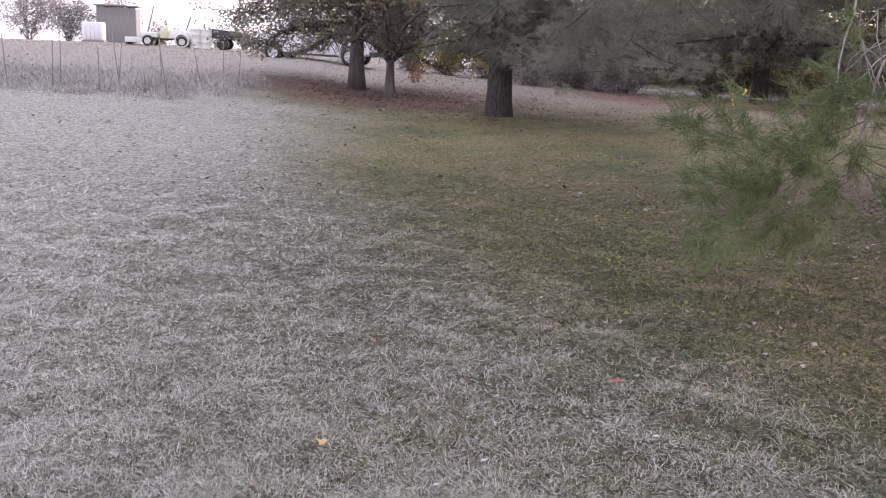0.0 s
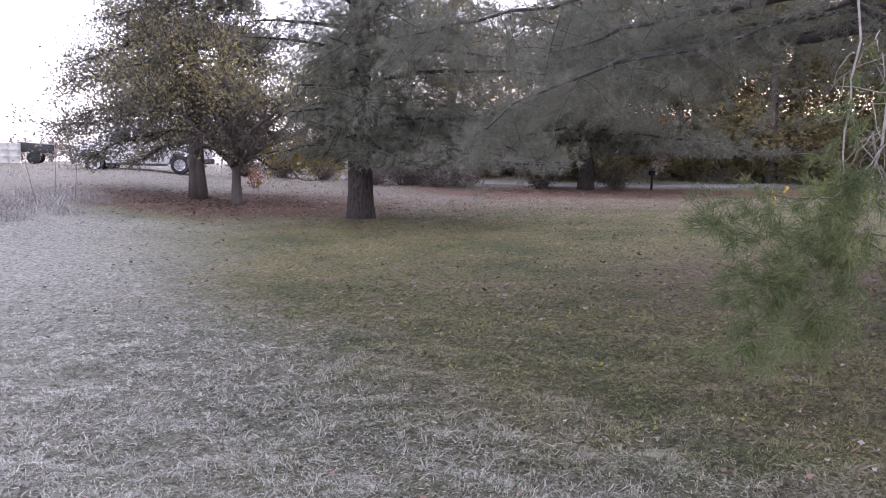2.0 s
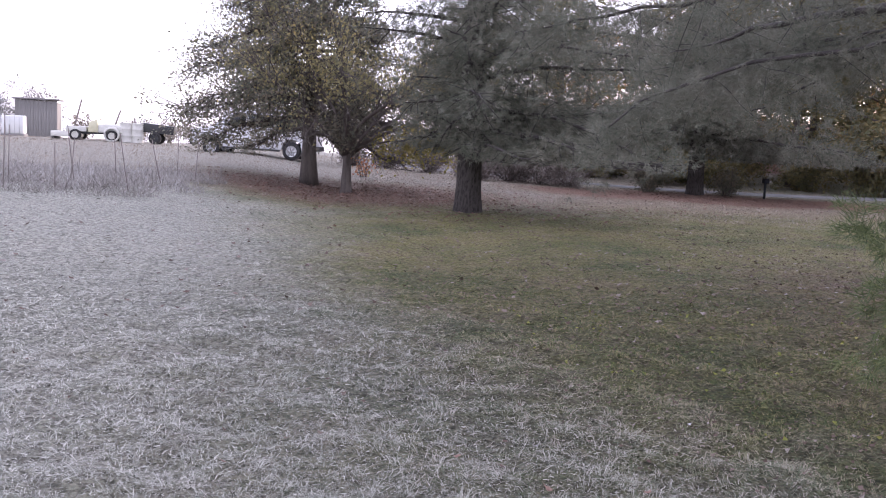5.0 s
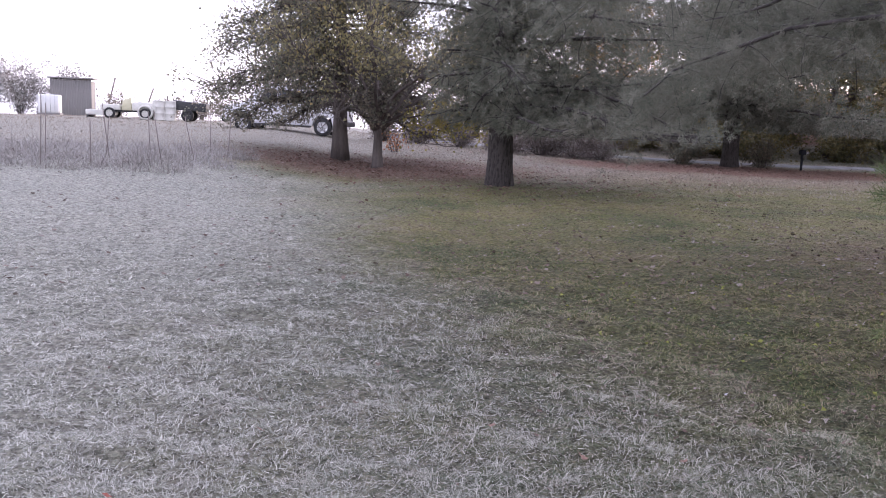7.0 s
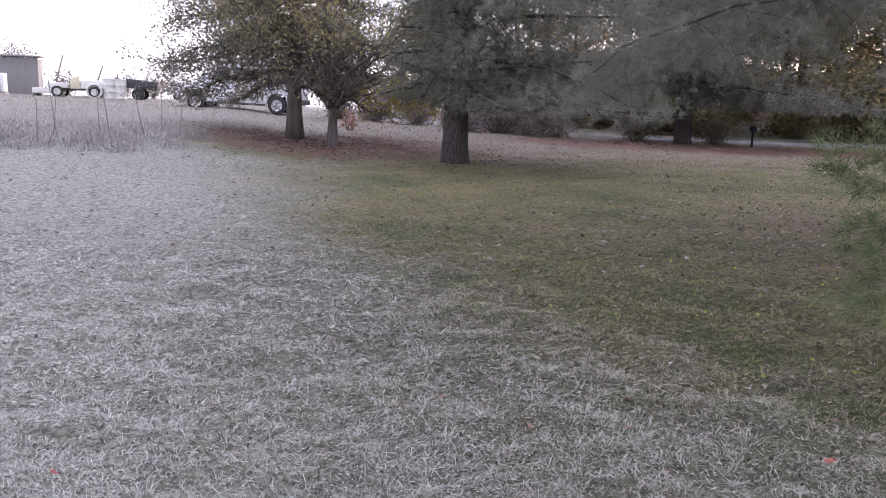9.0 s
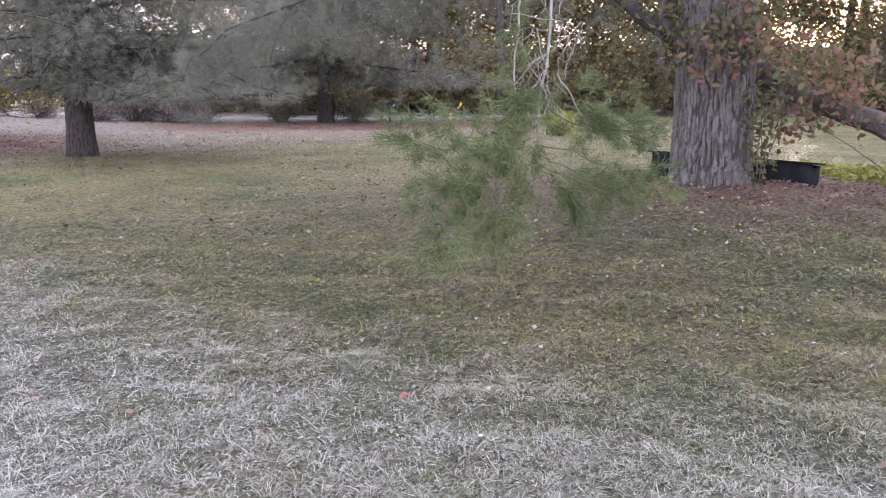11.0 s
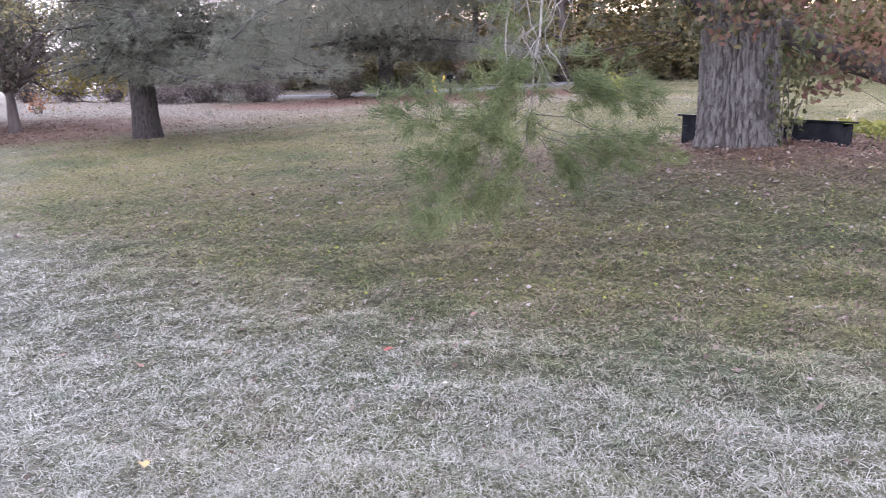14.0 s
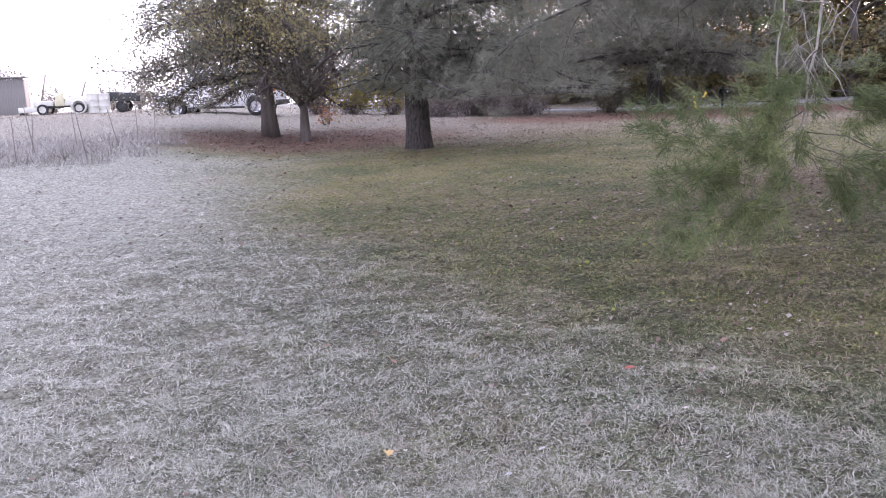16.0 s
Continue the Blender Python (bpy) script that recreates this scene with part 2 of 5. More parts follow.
M_NEEDLE_NEAR = leaf_material("bright_pine_needles", [(0.078, 0.108, 0.052), (0.132, 0.165, 0.076), (0.20, 0.235, 0.10), (0.31, 0.315, 0.135)], 0.5, 0.4)
M_MAPLE = leaf_material("turning_maple_leaves", [(0.19, 0.20, 0.13), (0.27, 0.26, 0.15), (0.37, 0.33, 0.17), (0.52, 0.41, 0.17)], 0.6, 0.7)
M_YELLOWING = leaf_material("yellowing_leaves", [(0.17, 0.175, 0.065), (0.26, 0.24, 0.08), (0.37, 0.31, 0.095), (0.48, 0.37, 0.12)], 0.65, 0.5)
M_OLIVE = leaf_material("dark_olive_leaves", [(0.05, 0.06, 0.03), (0.09, 0.10, 0.045), (0.14, 0.14, 0.06), (0.20, 0.16, 0.08)], 0.6, 0.35)
M_OAK = leaf_material("dark_green_brown_leaves", [(0.16, 0.172, 0.135), (0.21, 0.215, 0.165), (0.27, 0.25, 0.19), (0.35, 0.29, 0.205)], 0.6, 0.65)
M_BROWN = leaf_material("brown_oak_leaves", [(0.11, 0.075, 0.06), (0.23, 0.12, 0.095), (0.15, 0.155, 0.075), (0.31, 0.165, 0.125)], 0.65, 0.45)
M_RUST = leaf_material("rusty_autumn_leaves", [(0.17, 0.14, 0.08), (0.28, 0.18, 0.08), (0.40, 0.22, 0.08), (0.38, 0.28, 0.12)], 0.7, 0.5)
M_WOODS = leaf_material("autumn_wood_leaves", [(0.10, 0.11, 0.065), (0.16, 0.155, 0.08), (0.23, 0.195, 0.09), (0.32, 0.245, 0.105)], 0.7, 0.4)
M_LITTER = leaf_material("frosted_fallen_leaves", [(0.06, 0.045, 0.038), (0.13, 0.09, 0.072), (0.22, 0.175, 0.145), (0.42, 0.39, 0.37)], 0.8, 0.1)
M_LITTER_RED = leaf_material("russet_fallen_leaves", [(0.11, 0.07, 0.06), (0.18, 0.10, 0.08), (0.26, 0.16, 0.125), (0.44, 0.37, 0.33)], 0.8, 0.1)
M_BRUSH = leaf_material("frosted_brush", [(0.16, 0.14, 0.11), (0.28, 0.25, 0.20), (0.40, 0.36, 0.31), (0.5, 0.48, 0.45)], 0.8, 0.1)
M_THICKET = leaf_material("dark_roadside_brush", [(0.10, 0.08, 0.07), (0.18, 0.15, 0.135), (0.27, 0.235, 0.21), (0.42, 0.40, 0.37)], 0.8, 0.1)
M_WEED = leaf_material("grey_dry_weeds", [(0.17, 0.15, 0.135), (0.28, 0.26, 0.235), (0.40, 0.385, 0.36), (0.54, 0.535, 0.52)], 0.8, 0.1)
M_STUBBLE = leaf_material("dead_meadow_grass", [(0.25, 0.20, 0.15), (0.33, 0.275, 0.21), (0.39, 0.34, 0.28), (0.48, 0.45, 0.41)], 0.8, 0.1)
M_CLOVER = leaf_material("green_ground_leaves", [(0.13, 0.16, 0.05), (0.23, 0.26, 0.065), (0.32, 0.33, 0.085), (0.39, 0.37, 0.13)], 0.6, 0.3)
M_L_GOLD = leaf_material("golden_leaves", [(0.55, 0.35, 0.05), (0.65, 0.48, 0.08)], 0.6, 0.3)
M_ORANGE = leaf_material("orange_leaves", [(0.34, 0.13, 0.07), (0.46, 0.20, 0.09), (0.42, 0.25, 0.12)], 0.7, 0.3)
M_ROAD = surface("frosted_asphalt", (0.17, 0.17, 0.17), (0.32, 0.32, 0.33), 1.2, 0.85, 0, 0.3, 0.01, 45)
M_PAINT = surface("white_car_paint", (0.62, 0.63, 0.65), (0.72, 0.72, 0.73), 2, 0.35, 0, 0.02, 0.001, 40)
M_CREAM = surface("faded_pale_paint", (0.52, 0.52, 0.47), (0.70, 0.69, 0.64), 3, 0.55, 0, 0.05, 0.002, 30)
M_RUBBER = surface("tyre_rubber", (0.018, 0.018, 0.019), (0.04, 0.04, 0.04), 12, 0.85, 0, 0.2, 0.004)
M_ALLOY = surface("grey_alloy", (0.42, 0.42, 0.43), (0.60, 0.60, 0.61), 10, 0.35, 0.8, 0.05, 0.001)
M_DARK = surface("dark_steel", (0.03, 0.032, 0.035), (0.07, 0.07, 0.07), 6, 0.5, 0.3, 0.1, 0.002)
M_GLASS = surface("dark_tinted_glass", (0.02, 0.024, 0.03), (0.035, 0.04, 0.045), 2, 0.08, 0.0, 0, 0)
M_BLACK = surface("black_weathered_board", (0.012, 0.013, 0.016), (0.035, 0.036, 0.04), 7, 0.6, 0, 0.3, 0.004, 60)
M_BLACK.node_tree.nodes["Principled BSDF"].inputs["Specular IOR Level"].default_value = 0.03
M_BLACK.node_tree.nodes["Principled BSDF"].inputs["Roughness"].default_value = 0.9
M_LIDEDGE = surface("pale_frosted_edge", (0.30, 0.29, 0.27), (0.50, 0.49, 0.47), 12, 0.8, 0, 0.2, 0.002)
M_STAKE = surface("rusty_stake", (0.17, 0.145, 0.13), (0.30, 0.26, 0.24), 20, 0.8, 0.2, 0.2, 0.002)
M_SHED = surface("weathered_grey_boards", (0.16, 0.155, 0.15), (0.30, 0.29, 0.28), 3, 0.85, 0, 0.4, 0.006, 40, 0.3, (1, 1, 0.2))
M_TANK = surface("white_plastic", (0.66, 0.67, 0.66), (0.78, 0.78, 0.77), 3, 0.45, 0, 0.1, 0.003)
M_YELLOW = surface("faded_yellow_paint", (0.52, 0.50, 0.33), (0.62, 0.60, 0.43), 5, 0.5, 0, 0.1, 0.002)
M_LAMP = surface("amber_plastic", (0.5, 0.16, 0.04), (0.6, 0.2, 0.05), 8, 0.3, 0, 0, 0)
M_BROKEN = surface("split_heartwood", (0.22, 0.185, 0.145), (0.35, 0.31, 0.255), 12, 0.85, 0, 0.5, 0.006, 70)


# ---- mesh helpers ----
class Geo:
    """Vertices and triangles gathered from many pieces."""

    def __init__(self):
        self.v, self.f, self.n = [], [], 0

    def add(self, v, f):
        v, f = np.asarray(v, float).reshape(-1, 3), np.asarray(f, int).reshape(-1, 3)
        self.v.append(v)
        self.f.append(f + self.n)
        self.n += len(v)
        return self

    def quads(self, v, q):
        q = np.asarray(q, int).reshape(-1, 4)
        return self.add(v, np.concatenate([q[:, [0, 1, 2]], q[:, [0, 2, 3]]]))

    def mesh(self, name, smooth=False):
        v, f = np.concatenate(self.v), np.concatenate(self.f)
        me = bpy.data.meshes.new(name)
        me.vertices.add(len(v))
        me.vertices.foreach_set("co", v.astype(np.float32).ravel())
        me.loops.add(len(f) * 3)
        me.loops.foreach_set("vertex_index", f.astype(np.int32).ravel())
        me.polygons.add(len(f))
        me.polygons.foreach_set("loop_start", np.arange(0, len(f) * 3, 3, dtype=np.int32))
        me.update(calc_edges=True)
        me.validate()
        if smooth:
            me.shade_smooth()
        return me


def part(name, geo, material, parent=None, label="", smooth=False):
    me = geo.mesh(name, smooth) if isinstance(geo, Geo) else geo
    if material:
        me.materials.append(material)
    ob = new(name, me)
    if parent:
        ob.parent = parent
    return tagged(ob, label)


def thing(name, label, category, group="", at=None, kind=""):
    ob = new(name)
    ob.empty_display_size = 0.1
    if at is not None:
        ob.matrix_world = at
    return tagged(ob, label, category, group, kind)


rng = np.random.default_rng(7)


def unit(v):
    return v / (np.linalg.norm(v, axis=-1, keepdims=True) + 1e-9)


def tube(geo, pts, radii, sides=8, rough=0.0, cap=True):
    """A tapering limb along pts."""
    pts, radii = np.asarray(pts, float), np.asarray(radii, float)
    tan = unit(np.gradient(pts, axis=0))
    ref = np.array([0.31, 0.95, 0.12])
    a = unit(np.cross(tan, ref))
    b = np.cross(tan, a)
    ang = np.linspace(0, 2 * np.pi, sides, endpoint=False)
    rr = radii[:, None] * (1 + rough * rng.uniform(-1, 1, (len(pts), sides)))
    v = pts[:, None] + rr[..., None] * (np.cos(ang)[None, :, None] * a[:, None] + np.sin(ang)[None, :, None] * b[:, None])
    n, s = len(pts), sides
    i, j = np.meshgrid(np.arange(n - 1), np.arange(s), indexing="ij")
    q = np.stack([i * s + j, i * s + (j + 1) % s, (i + 1) * s + (j + 1) % s, (i + 1) * s + j], -1).reshape(-1, 4)
    v = v.reshape(-1, 3)
    if cap:
        k = len(v)
        v = np.concatenate([v, pts[:1], pts[-1:]])
        q2 = [[(jj + 1) % s, jj, k] for jj in range(s)] + [[(n - 1) * s + jj, (n - 1) * s + (jj + 1) % s, k + 1] for jj in range(s)]
        geo.add(v, np.concatenate([q[:, [0, 1, 2]], q[:, [0, 2, 3]], np.array(q2)]))
    else:
        geo.quads(v, q)
    return geo


def box(geo, lo, hi, bevel=0.0):
    """A block, its edges cut by bevel."""
    bm = bmesh.new()
    bmesh.ops.create_cube(bm, size=1)
    lo, hi = Vector(lo), Vector(hi)
    for v in bm.verts:
        v.co = Vector([lo[i] + (hi[i] - lo[i]) * (v.co[i] + 0.5) for i in range(3)])
    if bevel:
        bmesh.ops.bevel(bm, geom=bm.edges[:], offset=bevel, segments=2, affect="EDGES", profile=0.5)
    return bmadd(geo, bm)


def bmadd(geo, bm):
    bmesh.ops.triangulate(bm, faces=bm.faces[:])
    bm.verts.index_update()
    geo.add([v.co[:] for v in bm.verts], [[v.index for v in f.verts] for f in bm.faces])
    bm.free()
    return geo


def lathe(geo, profile, sides=24, axis="z", centre=(0, 0, 0)):
    """A turned shape from (radius, height) pairs."""
    prof = np.array(profile, float)
    ang = np.linspace(0, 2 * np.pi, sides, endpoint=False)
    x = prof[:, :1] * np.cos(ang)
    y = prof[:, :1] * np.sin(ang)
    z = np.repeat(prof[:, 1:], sides, 1)
    v = np.stack([x, y, z], -1) if axis == "z" else np.stack([x, z, y], -1)
    i, j = np.meshgrid(np.arange(len(prof) - 1), np.arange(sides), indexing="ij")
    q = np.stack([i * sides + j, i * sides + (j + 1) % sides, (i + 1) * sides + (j + 1) % sides, (i + 1) * sides + j], -1)
    return geo.quads(v.reshape(-1, 3) + np.array(centre), q.reshape(-1, 4))


def prism(geo, outline, y0, y1, bevel=0.0):
    """An outline in x and z given depth along y."""
    bm = bmesh.new()
    f = bm.faces.new([bm.verts.new((x, y0, z)) for x, z in outline])
    r = bmesh.ops.extrude_face_region(bm, geom=[f])
    for v in r["geom"]:
        if isinstance(v, bmesh.types.BMVert):
            v.co.y = y1
    bmesh.ops.recalc_face_normals(bm, faces=bm.faces[:])
    if bevel:
        bmesh.ops.bevel(bm, geom=bm.edges[:], offset=bevel, segments=2, affect="EDGES", profile=0.5)
    return bmadd(geo, bm)


def step(a, lo, hi):
    u = np.clip((a - lo) / (hi - lo), 0, 1)
    return u * u * (3 - 2 * u)


def gz(x, y):
    """The height of the ground."""
    x, y = np.asarray(x, float), np.asarray(y, float)
    z = 0.49 * np.exp(-(((x - 6.7) / 3.3) ** 2 + ((y - 7.0) / 3.1) ** 2))
    z = z - 0.09 * np.exp(-((x - 7.45) ** 2 + (y - 6.6) ** 2) / 0.5) - 0.09 * np.exp(-((x - 6.4) ** 2 + (y - 8.25) ** 2) / 0.4)
    z = z + 0.38 * step(-x, 1.5, 6.0) * step(y, 8, 18)
    z = z + 0.25 * step(y, 24, 36) * step(-x, -8, 2) + 0.14 * step(-x, 7, 15) * step(y, 24, 34)
    z = z - 0.20 * step(x, 4, 13) * step(y, 18, 33)
    z = z + 0.12 * step(y, 45, 90) * step(-x, -2, 12)
    z = z - 0.25 * step(x, 12, 22) * step(-y, -30, -10)
    z = z + 5.0 * step(np.hypot(x, y), 43, 78) * step(np.arctan2(x, np.maximum(y, 0.01)), 0.06, 0.22)
    return z - 0.024 * np.maximum(0, np.hypot(x, y) - 47)


def leaves(geo, at, size, spread=1.0, fold=0.25):
    """Small pointed leaves of four corners, folded along the middle, at given places."""
    n = len(at)
    d = unit(rng.normal(size=(n, 3)) * np.array([1, 1, spread]))
    s = unit(np.cross(d, rng.normal(size=(n, 3))))
    up = np.cross(d, s)
    k = size * rng.uniform(0.6, 1.3, (n, 1))
    v = np.stack([at - d * k * 0.5, at + s * k * 0.34 + up * k * fold, at + d * k * 0.5, at - s * k * 0.34 + up * k * fold], 1)
    base = np.arange(n)[:, None] * 4
    f = np.concatenate([base + [0, 1, 2], base + [0, 2, 3]])
    return geo.add(v, f)


def lobed(geo, at, size):
    """Broad lobed leaves, cupped and turned every way, at given places."""
    n, k = len(at), 10
    ang = np.linspace(0, 2 * np.pi, k, endpoint=False)
    rad = np.array([1.0, 0.62, 0.82, 0.5, 0.7, 0.55, 0.7, 0.5, 0.82, 0.62])
    d = unit(rng.normal(size=(n, 3)) - np.array([0, 0, 0.5]))
    s = unit(np.cross(d, rng.normal(size=(n, 3))))
    up = np.cross(d, s)
    z = 0.5 * size * rng.uniform(0.6, 1.25, (n, 1, 1))
    c, w = (np.cos(ang) * rad)[None, :, None], (np.sin(ang) * rad * 0.62)[None, :, None]
    ring = at[:, None] + z * (d[:, None] * c + s[:, None] * w + up[:, None] * 0.4 * np.abs(w))
    b = np.arange(n)[:, None] * (k + 1)
    return geo.add(np.concatenate([at[:, None], ring], 1), np.concatenate([b + [0, 1 + q, 1 + (q + 1) % k] for q in range(k)]))


def needles(geo, at, way, length, count, width, flare=0.75):
    """Tufts of needles: at and way are the places and directions of the shoots."""
    n = len(at)
    d = unit(np.repeat(way, count, 0) + flare * rng.normal(size=(n * count, 3)))
    p = np.repeat(at, count, 0) + 0.25 * length * rng.normal(size=(n * count, 3)) * 0.5
    s = unit(np.cross(d, rng.normal(size=(n * count, 3)))) * width * 0.5
    k = length * rng.uniform(0.6, 1.15, (n * count, 1))
    v = np.stack([p - s, p + s, p + d * k], 1)
    return geo.add(v, np.arange(n * count * 3).reshape(-1, 3))


def wander(start, way, length, steps, droop=0.0, wiggle=0.1):
    """A wandering line from start along way."""
    pts, d = [np.array(start, float)], unit(np.array(way, float))
    for i in range(steps):
        d = unit(d + wiggle * rng.normal(size=3) - np.array([0, 0, droop]))
        pts.append(pts[-1] + d * length / steps)
    return np.array(pts)


# ---- ground ----
def spaced(near_lo, near_hi, fine, far):
    out = list(np.arange(near_lo, near_hi + fine / 2, fine))
    s, a = fine, out[-1]
    while a < far:
        s *= 1.16
        a += s
        out.append(a)
    s, a = fine, out[0]
    while a > -far:
        s *= 1.16
        a -= s
        out.insert(0, a)
    return np.array(out)


gx, gy = spaced(-5.0, 8.0, 0.09, 2600), spaced(0.5, 12.0, 0.09, 2600)
X, Y = np.meshgrid(gx, gy, indexing="ij")
near = np.exp(-np.hypot(X - 1.5, Y - 5) / 30)
lumps = np.zeros_like(X)
for k in range(26):
    a, lam = rng.uniform(0, 6.28), rng.uniform(0.12, 0.9)
    lumps += 0.05 * lam ** 0.6 * np.sin((X * np.cos(a) + Y * np.sin(a)) * 6.28 / lam + rng.uniform(0, 6.28)) / 8
Z = gz(X, Y) + np.clip(lumps, -0.06, 0.06) * near
nx, ny = X.shape
ii, jj = np.meshgrid(np.arange(nx - 1), np.arange(ny - 1), indexing="ij")
quad = np.stack([ii * ny + jj, (ii + 1) * ny + jj, (ii + 1) * ny + jj + 1, ii * ny + jj + 1], -1).reshape(-1, 4)
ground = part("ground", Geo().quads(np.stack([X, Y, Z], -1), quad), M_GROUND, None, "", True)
tagged(ground, "frosty lawn of short matted grass, greener under trees", "lawn", "", "structure")


def lift(x, y):
    """The height of the lawn's surface with its lumps."""
    i = np.clip(np.searchsorted(gx, x) - 1, 0, nx - 2)
    j = np.clip(np.searchsorted(gy, y) - 1, 0, ny - 2)
    u, w = (x - gx[i]) / (gx[i + 1] - gx[i]), (y - gy[j]) / (gy[j + 1] - gy[j])
    return (Z[i, j] * (1 - u) + Z[i + 1, j] * u) * (1 - w) + (Z[i, j + 1] * (1 - u) + Z[i + 1, j + 1] * u) * w


def fan(n, r0, r1, a0=-34, a1=68, cx=-0.9, cy=0.1):
    """Places over a fan-shaped stretch of the lawn."""
    r, a = rng.uniform(r0, r1, n), np.radians(rng.uniform(a0, a1, n))
    return cx + r * np.sin(a), cy + r * np.cos(a), r


def soft_angles(n, a0, a1, edge=9.0):
    """Bearings between a0 and a1 degrees, thinning out past both ends."""
    return np.radians(rng.uniform(a0, a1, n) + rng.normal(0, edge, n))


def straws(x, y, r, tall, wide):
    """Single flat straws, broader farther off."""
    n = len(x)
    clump = np.sin(x * 7.1 + 2.3 * np.sin(y * 3.7)) * np.sin(y * 6.3 + 1.9 * np.sin(x * 4.9)) + 0.6 * np.sin(x * 19 + 3 * np.sin(y * 11)) * np.sin(y * 17)
    h = tall * (r / 4) ** 0.15 * (0.85 + 0.16 * clump) * rng.uniform(0.5, 1.35, n)
    a = rng.uniform(0, 6.28, n)
    reach = (h * rng.uniform(0.4, 2.0, n))[:, None]
    d = np.stack([np.cos(a), np.sin(a), np.zeros(n)], -1)
    w = (wide * rng.uniform(0.6, 1.35, n) * (r / 4) ** 0.6)[:, None]
    side = np.stack([-np.sin(a), np.cos(a), rng.normal(0, 0.5, n)], -1) * w
    up, h = np.array([0, 0, 1.0]), h[:, None]
    p = np.stack([x, y, lift(x, y) - 0.004], -1) + up * h * rng.uniform(0, 0.5, (n, 1))
    tip = p + d * reach * 0.9 + up * h * rng.uniform(-0.1, 0.7, (n, 1))
    return np.stack([p - side, p + side, tip], 1), np.arange(n * 3).reshape(-1, 3)


def tussocks(n, each, r0, r1, tall, wide, a0=-36, a1=76):
    """Tufts of thin curled blades that spring from one root and bow outwards."""
    a, r = soft_angles(n, a0, a1), r0 * (r1 / r0) ** rng.random(n) * rng.lognormal(0, 0.13, n)
    cx, cy = -0.9 + r * np.sin(a), 0.1 + r * np.cos(a)
    high = tall * rng.gamma(9, 1 / 9, n) * (r / 4) ** 0.1
    lean = rng.normal(0, 0.45, (n, 2))
    m = n * each
    cx, cy, high, r, lean = (np.repeat(v, each, 0) for v in (cx, cy, high, r, lean))
    a = rng.uniform(0, 6.28, m)
    out = np.sqrt(rng.random(m))
    x, y = cx + 0.030 * out * np.cos(a), cy + 0.030 * out * np.sin(a)
    d = np.stack([np.cos(a), np.sin(a)], -1) * (0.25 + 0.85 * out)[:, None] + lean
    h = (high * rng.uniform(0.55, 1.3, m))[:, None]
    d = np.concatenate([d, np.zeros((m, 1))], 1)
    w = (wide * rng.uniform(0.6, 1.4, m) * (r / 4) ** 0.6)[:, None]
    across = unit(np.cross(d, [0, 0, 1.0]) + rng.normal(0, 0.3, (m, 3))) * w
    up = np.array([0, 0, 1.0])
    p = np.stack([x, y, lift(x, y) - 0.004], -1)
    mid = p + d * h * 0.5 + up * h * 0.5
    swing = rng.normal(0, 0.5, (m, 3)) * [1, 1, 0]
    tip = p + (d * 1.25 + swing) * h + up * h * rng.uniform(-0.05, 0.7, (m, 1))
    v = np.stack([p - across, p + across, mid - across * 0.9, mid + across * 0.9, tip], 1)
    b = np.arange(m)[:, None] * 5
    return v, np.concatenate([b + [0, 1, 3], b + [0, 3, 2], b + [2, 3, 4]])


def strewn(n, r0, r1, a0=-36, a1=76, even=False):
    """Places round the walk: so many to each doubling of the distance, or evenly."""
    a = soft_angles(n, a0, a1)
    r = np.sqrt(rng.uniform(r0 ** 2, r1 ** 2, n)) if even else r0 * (r1 / r0) ** rng.random(n) * rng.lognormal(0, 0.13, n)
    return -0.9 + r * np.sin(a), 0.1 + r * np.cos(a), np.maximum(r, 1.2)


lawn = Geo()
lawn.add(*tussocks(17000, 13, 1.7, 9.0, 0.037, 0.00128))
lawn.add(*straws(*strewn(330000, 1.6, 9.0), 0.029, 0.0017))
lawn.add(*straws(*strewn(160000, 8.0, 20.0), 0.036, 0.0015))
lawn.add(*straws(*strewn(50000, 0.1, 2.3, 0, 360, True), 0.034, 0.0042))
lawn.add(*straws(*strewn(90000, 1.4, 11.0, 76, 324, True), 0.036, 0.0060))
lawn.add(*straws(*strewn(40000, 16.0, 25.0), 0.034, 0.0022))
tagged(part("grass", lawn, M_BLADE), "frost-covered grass blades matted over the lawn", "grass", "", "stuff")

# bare road beyond the lawn, a low slab following the ground
rp = np.array([(-2.0, 44.0), (3.0, 40.5), (7.1, 38.6), (10.6, 37.6), (14.6, 36.4), (18.5, 35.6), (24, 36.5), (31, 39), (40, 42), (52, 44)])
ts = np.linspace(0, len(rp) - 1, 120)
cx, cy = np.interp(ts, np.arange(len(rp)), rp[:, 0]), np.interp(ts, np.arange(len(rp)), rp[:, 1])
cx, cy = (np.convolve(np.pad(c, 6, mode="edge"), np.ones(13) / 13, "valid") for c in (cx, cy))
tn = unit(np.stack([np.gradient(cx), np.gradient(cy)], -1))
road = Geo()
off = np.array([-1.2, -1.1, -0.6, 0, 0.6, 1.1, 1.2])
drop = np.array([-0.15, 0.02, 0.04, 0.05, 0.04, 0.02, -0.15])
rx, ry = cx[:, None] - tn[:, 1:] * off, cy[:, None] + tn[:, :1] * off
rz = gz(rx, ry) + drop
i, j = np.meshgrid(np.arange(119), np.arange(6), indexing="ij")
road.quads(np.stack([rx, ry, rz], -1), np.stack([i * 7 + j, (i + 1) * 7 + j, (i + 1) * 7 + j + 1, i * 7 + j + 1], -1))
tagged(part("road", road, M_ROAD, None, "", True), "pale frosted asphalt lane past the trees", "road", "", "structure")


